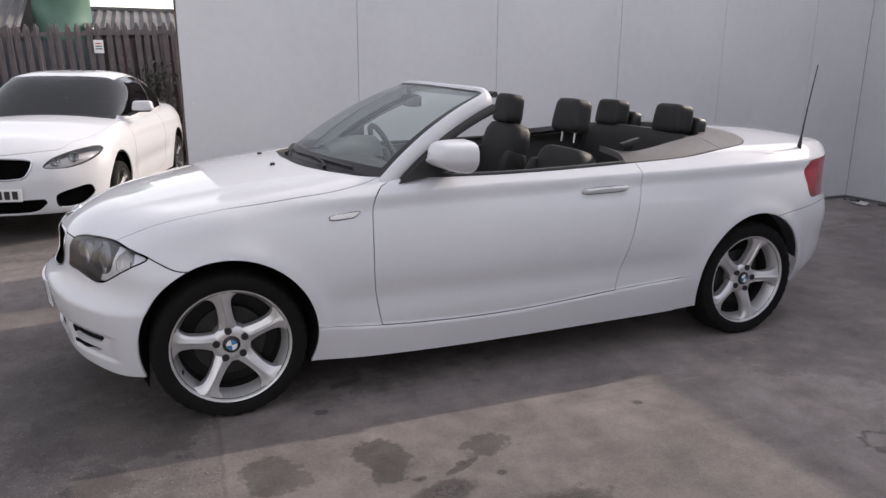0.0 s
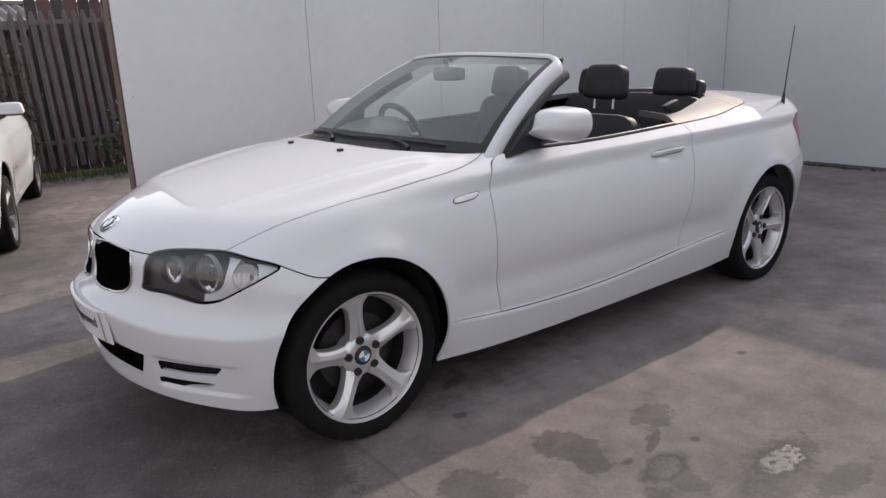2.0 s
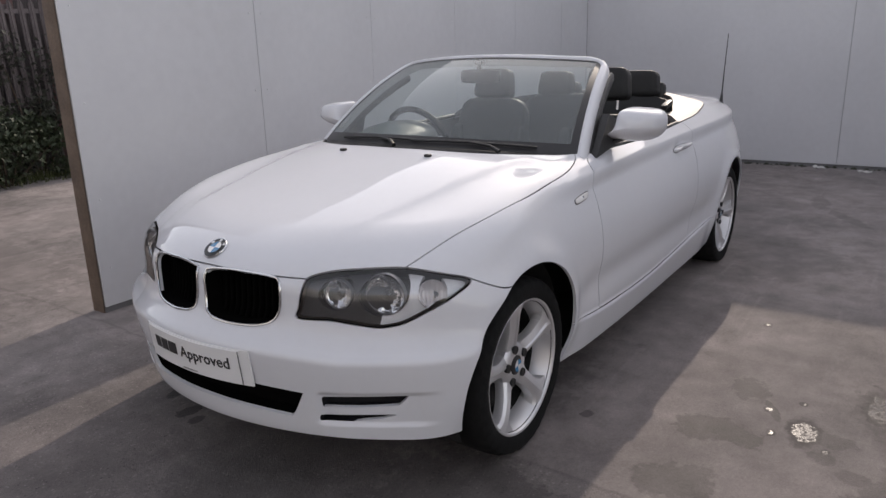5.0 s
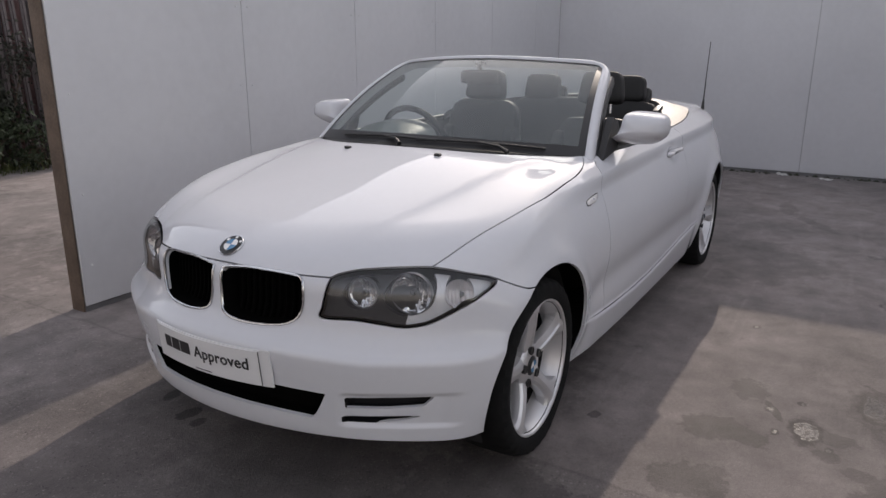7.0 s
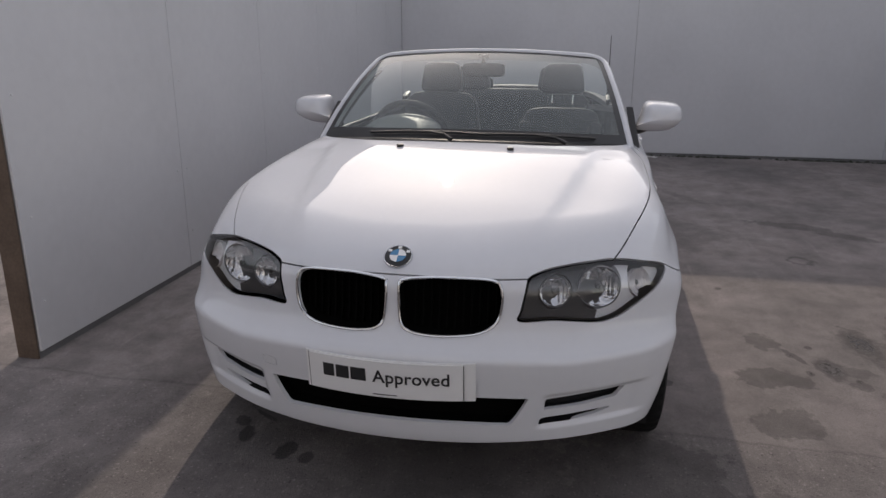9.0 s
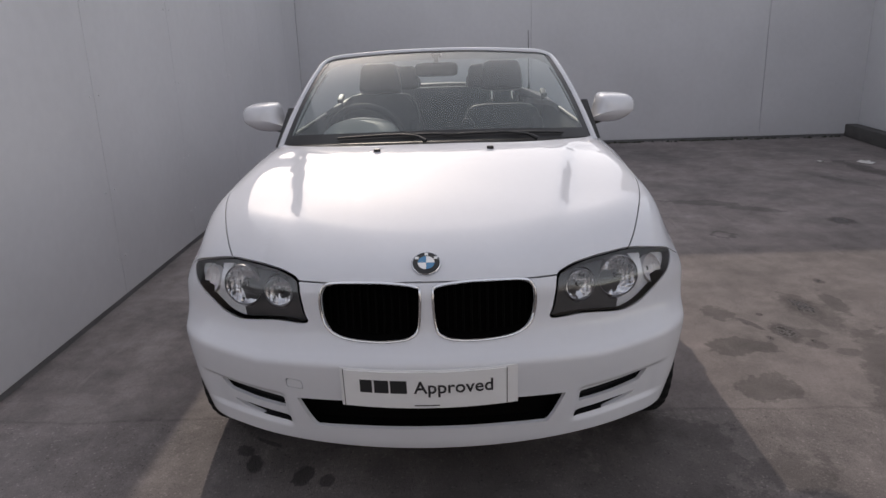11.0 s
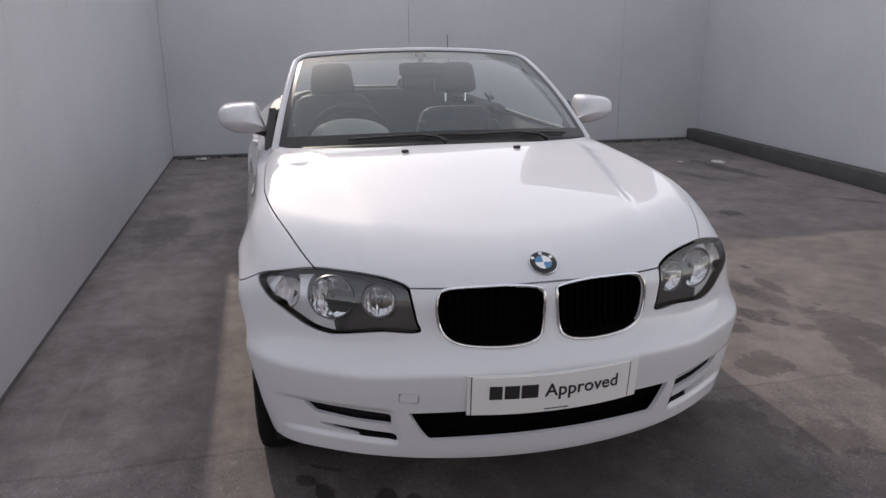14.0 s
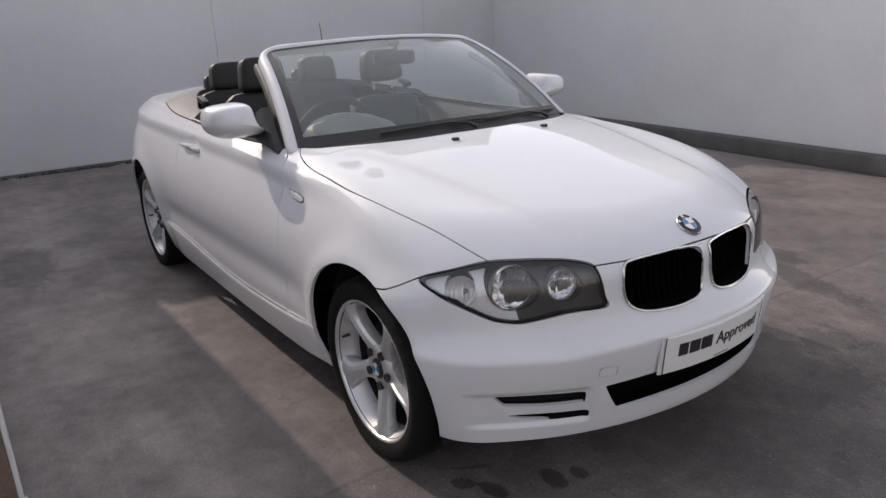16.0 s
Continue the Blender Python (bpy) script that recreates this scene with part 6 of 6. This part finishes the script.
def corrugated_shed(name, x0, x1, y0, y1, eave, ridge, label):
    shed = tagged(empty(name), label, "shed")
    roof_mat = material(name + "_roof", (0.125, 0.118, 0.118), 0.7, vary=0.35, scale=2.5)
    n = int((x1 - x0) / 0.0375)
    bm = bmesh.new()
    rows = []
    for t in (0.0, 0.5, 1.0):
        rows.append([bm.verts.new((x0 + (x1 - x0) * i / n, y0 + (y1 - y0) * t, eave + (ridge - eave) * t + 0.022 * math.cos(i * math.pi / 2))) for i in range(n + 1)])
    for a, b in zip(rows, rows[1:]):
        for i in range(n):
            bm.faces.new((a[i], a[i + 1], b[i + 1], b[i]))
    part("roof", bm, roof_mat, shed, "weathered corrugated roof sheets")
    box_part("wall", (x1 - x0 - 0.2, 0.12, eave), ((x0 + x1) / 2, y0 + 0.25, eave / 2), material(name + "_wall", (0.09, 0.085, 0.085), 0.85, vary=0.3, scale=3), shed)
    box_part("gutter", (x1 - x0, 0.10, 0.08), ((x0 + x1) / 2, y0 - 0.02, eave - 0.05), STEEL, shed)
    box_part("ridge_cap", (x1 - x0, 0.2, 0.06), ((x0 + x1) / 2, y1, ridge + 0.02), roof_mat, shed)
    box_part("back_wall", (x1 - x0 - 0.2, 0.12, ridge - 0.1), ((x0 + x1) / 2, y1 + 0.1, (ridge - 0.1) / 2), roof_mat, shed)


corrugated_shed("low_shed", -1.15, 6.0, 9.6, 11.5, 1.98, 2.40, "low shed with a grey corrugated roof behind the fence")
corrugated_shed("tall_shed", -10.0, -2.0, 9.2, 12.5, 1.95, 3.3, "shed with a brown-grey corrugated roof behind the fence")


def tank():
    t = tagged(empty("storage_tank", Matrix.Translation((-1.50, 10.3, 0))), "green plastic storage tank behind the fence", "tank")
    bm = bmesh.new()
    prof = [(0.0, 3.15), (0.20, 3.12), (0.38, 3.0), (0.44, 2.85), (0.44, 2.6), (0.455, 2.58), (0.455, 2.52), (0.44, 2.5), (0.44, 1.9), (0.455, 1.88), (0.455, 1.82), (0.44, 1.8), (0.44, 0.0)]
    rings = [[bm.verts.new((r * math.cos(k * math.tau / 32), r * math.sin(k * math.tau / 32), z)) for k in range(32)] for r, z in prof]
    for a, b in zip(rings, rings[1:]):
        for k in range(32):
            bm.faces.new((a[k], a[(k + 1) % 32], b[(k + 1) % 32], b[k]))
    bmesh.ops.recalc_face_normals(bm, faces=bm.faces)
    part("shell", bm, material("green_plastic", (0.10, 0.19, 0.15), 0.5, vary=0.2, scale=4), t)


tank()
LEAF = material("leaf_green", (0.034, 0.048, 0.022), 0.6, vary=0.45, scale=6)
LEAF_DULL = material("leaf_dull", (0.036, 0.038, 0.028), 0.65, vary=0.45, scale=6)
TWIG = material("twig_brown", (0.07, 0.05, 0.035), 0.9, vary=0.3, scale=12)


def leaf_mass(rng, n, place, size):
    verts, faces = [], []
    for _ in range(n):
        c = Vector(place(rng))
        m = Euler((rng.uniform(-1.2, 1.2), rng.uniform(-1.2, 1.2), rng.uniform(0, 6.28))).to_matrix()
        s = size * rng.uniform(0.6, 1.4)
        k = len(verts)
        for x, y, z in ((-0.1, 0, 0), (0.5, 0.32, 0.06), (1.1, 0, -0.08), (0.5, -0.32, 0.06)):
            verts.append(c + m @ Vector((x * s, y * s, z * s)))
        faces += [(k, k + 1, k + 2), (k, k + 2, k + 3)]
    return verts, faces


def shrub(name, at, size, n, mat, label, seed):
    rng = random.Random(seed)
    ob = tagged(empty(name, Matrix.Translation(at)), label, "shrub")
    clumps = [(rng.gauss(0, 0.42) * size[0], rng.gauss(0, 0.35) * size[1], (0.12 + 0.85 * rng.random()) * size[2]) for _ in range(22)]
    for k, c in enumerate(clumps[:9]):
        part("stem", tube([(c[0] * 0.15, c[1] * 0.15, 0), (c[0] * 0.6, c[1] * 0.6, c[2] * 0.6), c], [0.012, 0.008, 0.004], 5), TWIG, ob)

    def place(r):
        c = clumps[r.randrange(len(clumps))]
        return [c[0] + r.gauss(0, 0.14) * size[0], c[1] + r.gauss(0, 0.2) * size[1], max(0.01, c[2] + r.gauss(0, 0.09) * size[2])]
    v, f = leaf_mass(rng, n, place, 0.055)
    mesh_object("foliage", v, f, mat, ob, smooth=False)
    return ob


shrub("shrub", (1.75, 6.75, 0), (0.75, 0.35, 0.85), 1700, LEAF, "low green shrub at the fence foot", 1)
shrub("shrub", (2.75, 6.8, 0), (0.7, 0.35, 0.7), 1200, LEAF, "low green shrub at the fence foot", 2)
shrub("climbing_shrub", (-0.15, 7.05, 0), (0.50, 0.14, 1.4), 700, LEAF_DULL, "straggly dull green climber on the fence", 3)
shrub("climbing_shrub", (2.35, 7.08, 0), (0.6, 0.14, 1.6), 1700, LEAF_DULL, "straggly dull green climber on the fence", 4)
shrub("climbing_shrub", (3.6, 7.05, 0), (0.7, 0.16, 1.55), 1600, LEAF_DULL, "straggly dull green climber on the fence", 6)


def grass_strip():
    rng = random.Random(9)
    verts, faces = [], []
    for _ in range(5000):
        x, y = rng.uniform(-6, 6), 7.1 - abs(rng.gauss(0, 0.20))
        h, a = rng.uniform(0.04, 0.16), rng.uniform(0, 6.28)
        dx, dy = math.cos(a) * 0.008, math.sin(a) * 0.008
        k = len(verts)
        verts += [(x - dx, y - dy, 0), (x + dx, y + dy, 0), (x + rng.gauss(0, 0.03), y + rng.gauss(0, 0.03), h)]
        faces.append((k, k + 1, k + 2))
    g = mesh_object("grass", verts, faces, material("grass_green", (0.085, 0.10, 0.035), 0.7, vary=0.4, scale=5), smooth=False)
    tagged(g, "rough grass along the fence foot", "grass", kind="stuff")


grass_strip()


def rivets():
    """Small domed fixings along the joints of the side wall, as parts of it."""
    bm = bmesh.new()
    bmesh.ops.create_uvsphere(bm, u_segments=8, v_segments=5, radius=0.006)
    mesh = None
    for u in (0.05, 1.22, 1.32, 2.41, 2.51, 3.64, 3.74):
        for z in (0.25, 0.63, 1.14, 1.62, 2.1, 2.45):
            if mesh is None:
                ob = part("rivet", bm, PLATE_WHITE, side_wall)
                mesh = ob.data
            else:
                ob = new("rivet", mesh)
                ob.parent = side_wall
            ob.location = (u, 1.7865 + 0.0227 * u, z)


rivets()


def wall_foot():
    """Moss and grit gathered along the foot of the far wall, and a few scraps blown there."""
    rng = random.Random(21)
    verts, faces = [], []
    for _ in range(900):
        y = rng.uniform(-5.1, 1.9)
        if rng.random() > 0.25 + 0.75 * (math.sin(y * 2.3) * math.sin(y * 0.9 + 1.0)) ** 2:
            continue
        x = 6.885 - abs(rng.gauss(0, 0.035))
        r = rng.uniform(0.006, 0.022)
        k = len(verts)
        for a in range(5):
            verts.append((x + r * 1.3 * math.cos(a * 1.257), y + r * 1.6 * math.sin(a * 1.257), 0.0))
        verts.append((x + rng.gauss(0, 0.004), y, r * rng.uniform(0.7, 1.5)))
        faces += [(k + a, k + (a + 1) % 5, k + 5) for a in range(5)]
    moss = mesh_object("moss", verts, faces, material("moss_grit", (0.035, 0.038, 0.026), 0.95, vary=0.4, scale=20))
    tagged(moss, "dark moss and grit along the wall foot", "moss", kind="stuff")
    white = material("scrap_white", (0.62, 0.61, 0.59), 0.6, vary=0.15, scale=30)
    for x, y, size, turn in SCRAPS:
        bm = bmesh.new()
        bmesh.ops.create_grid(bm, x_segments=5, y_segments=4, size=0.5)
        for v in bm.verts:
            v.co = Vector((v.co.x * size * 1.7, v.co.y * size, abs(rng.gauss(0.10, 0.09)) * size + 0.002))
        bm.transform(Matrix.Translation((x, y, 0)) @ Matrix.Rotation(radians(turn), 4, "Z"))
        ob = part("scrap", bm, white, smooth=False)
        tagged(ob, "crumpled pale scrap of litter on the asphalt", "litter", group="litter scraps")


SCRAPS = ((6.80, -0.9, 0.10, 20), (6.70, -1.35, 0.07, 70), (6.72, 1.60, 0.12, 10), (4.9, -4.35, 0.09, 40), (5.05, -3.95, 0.05, 0))
wall_foot()
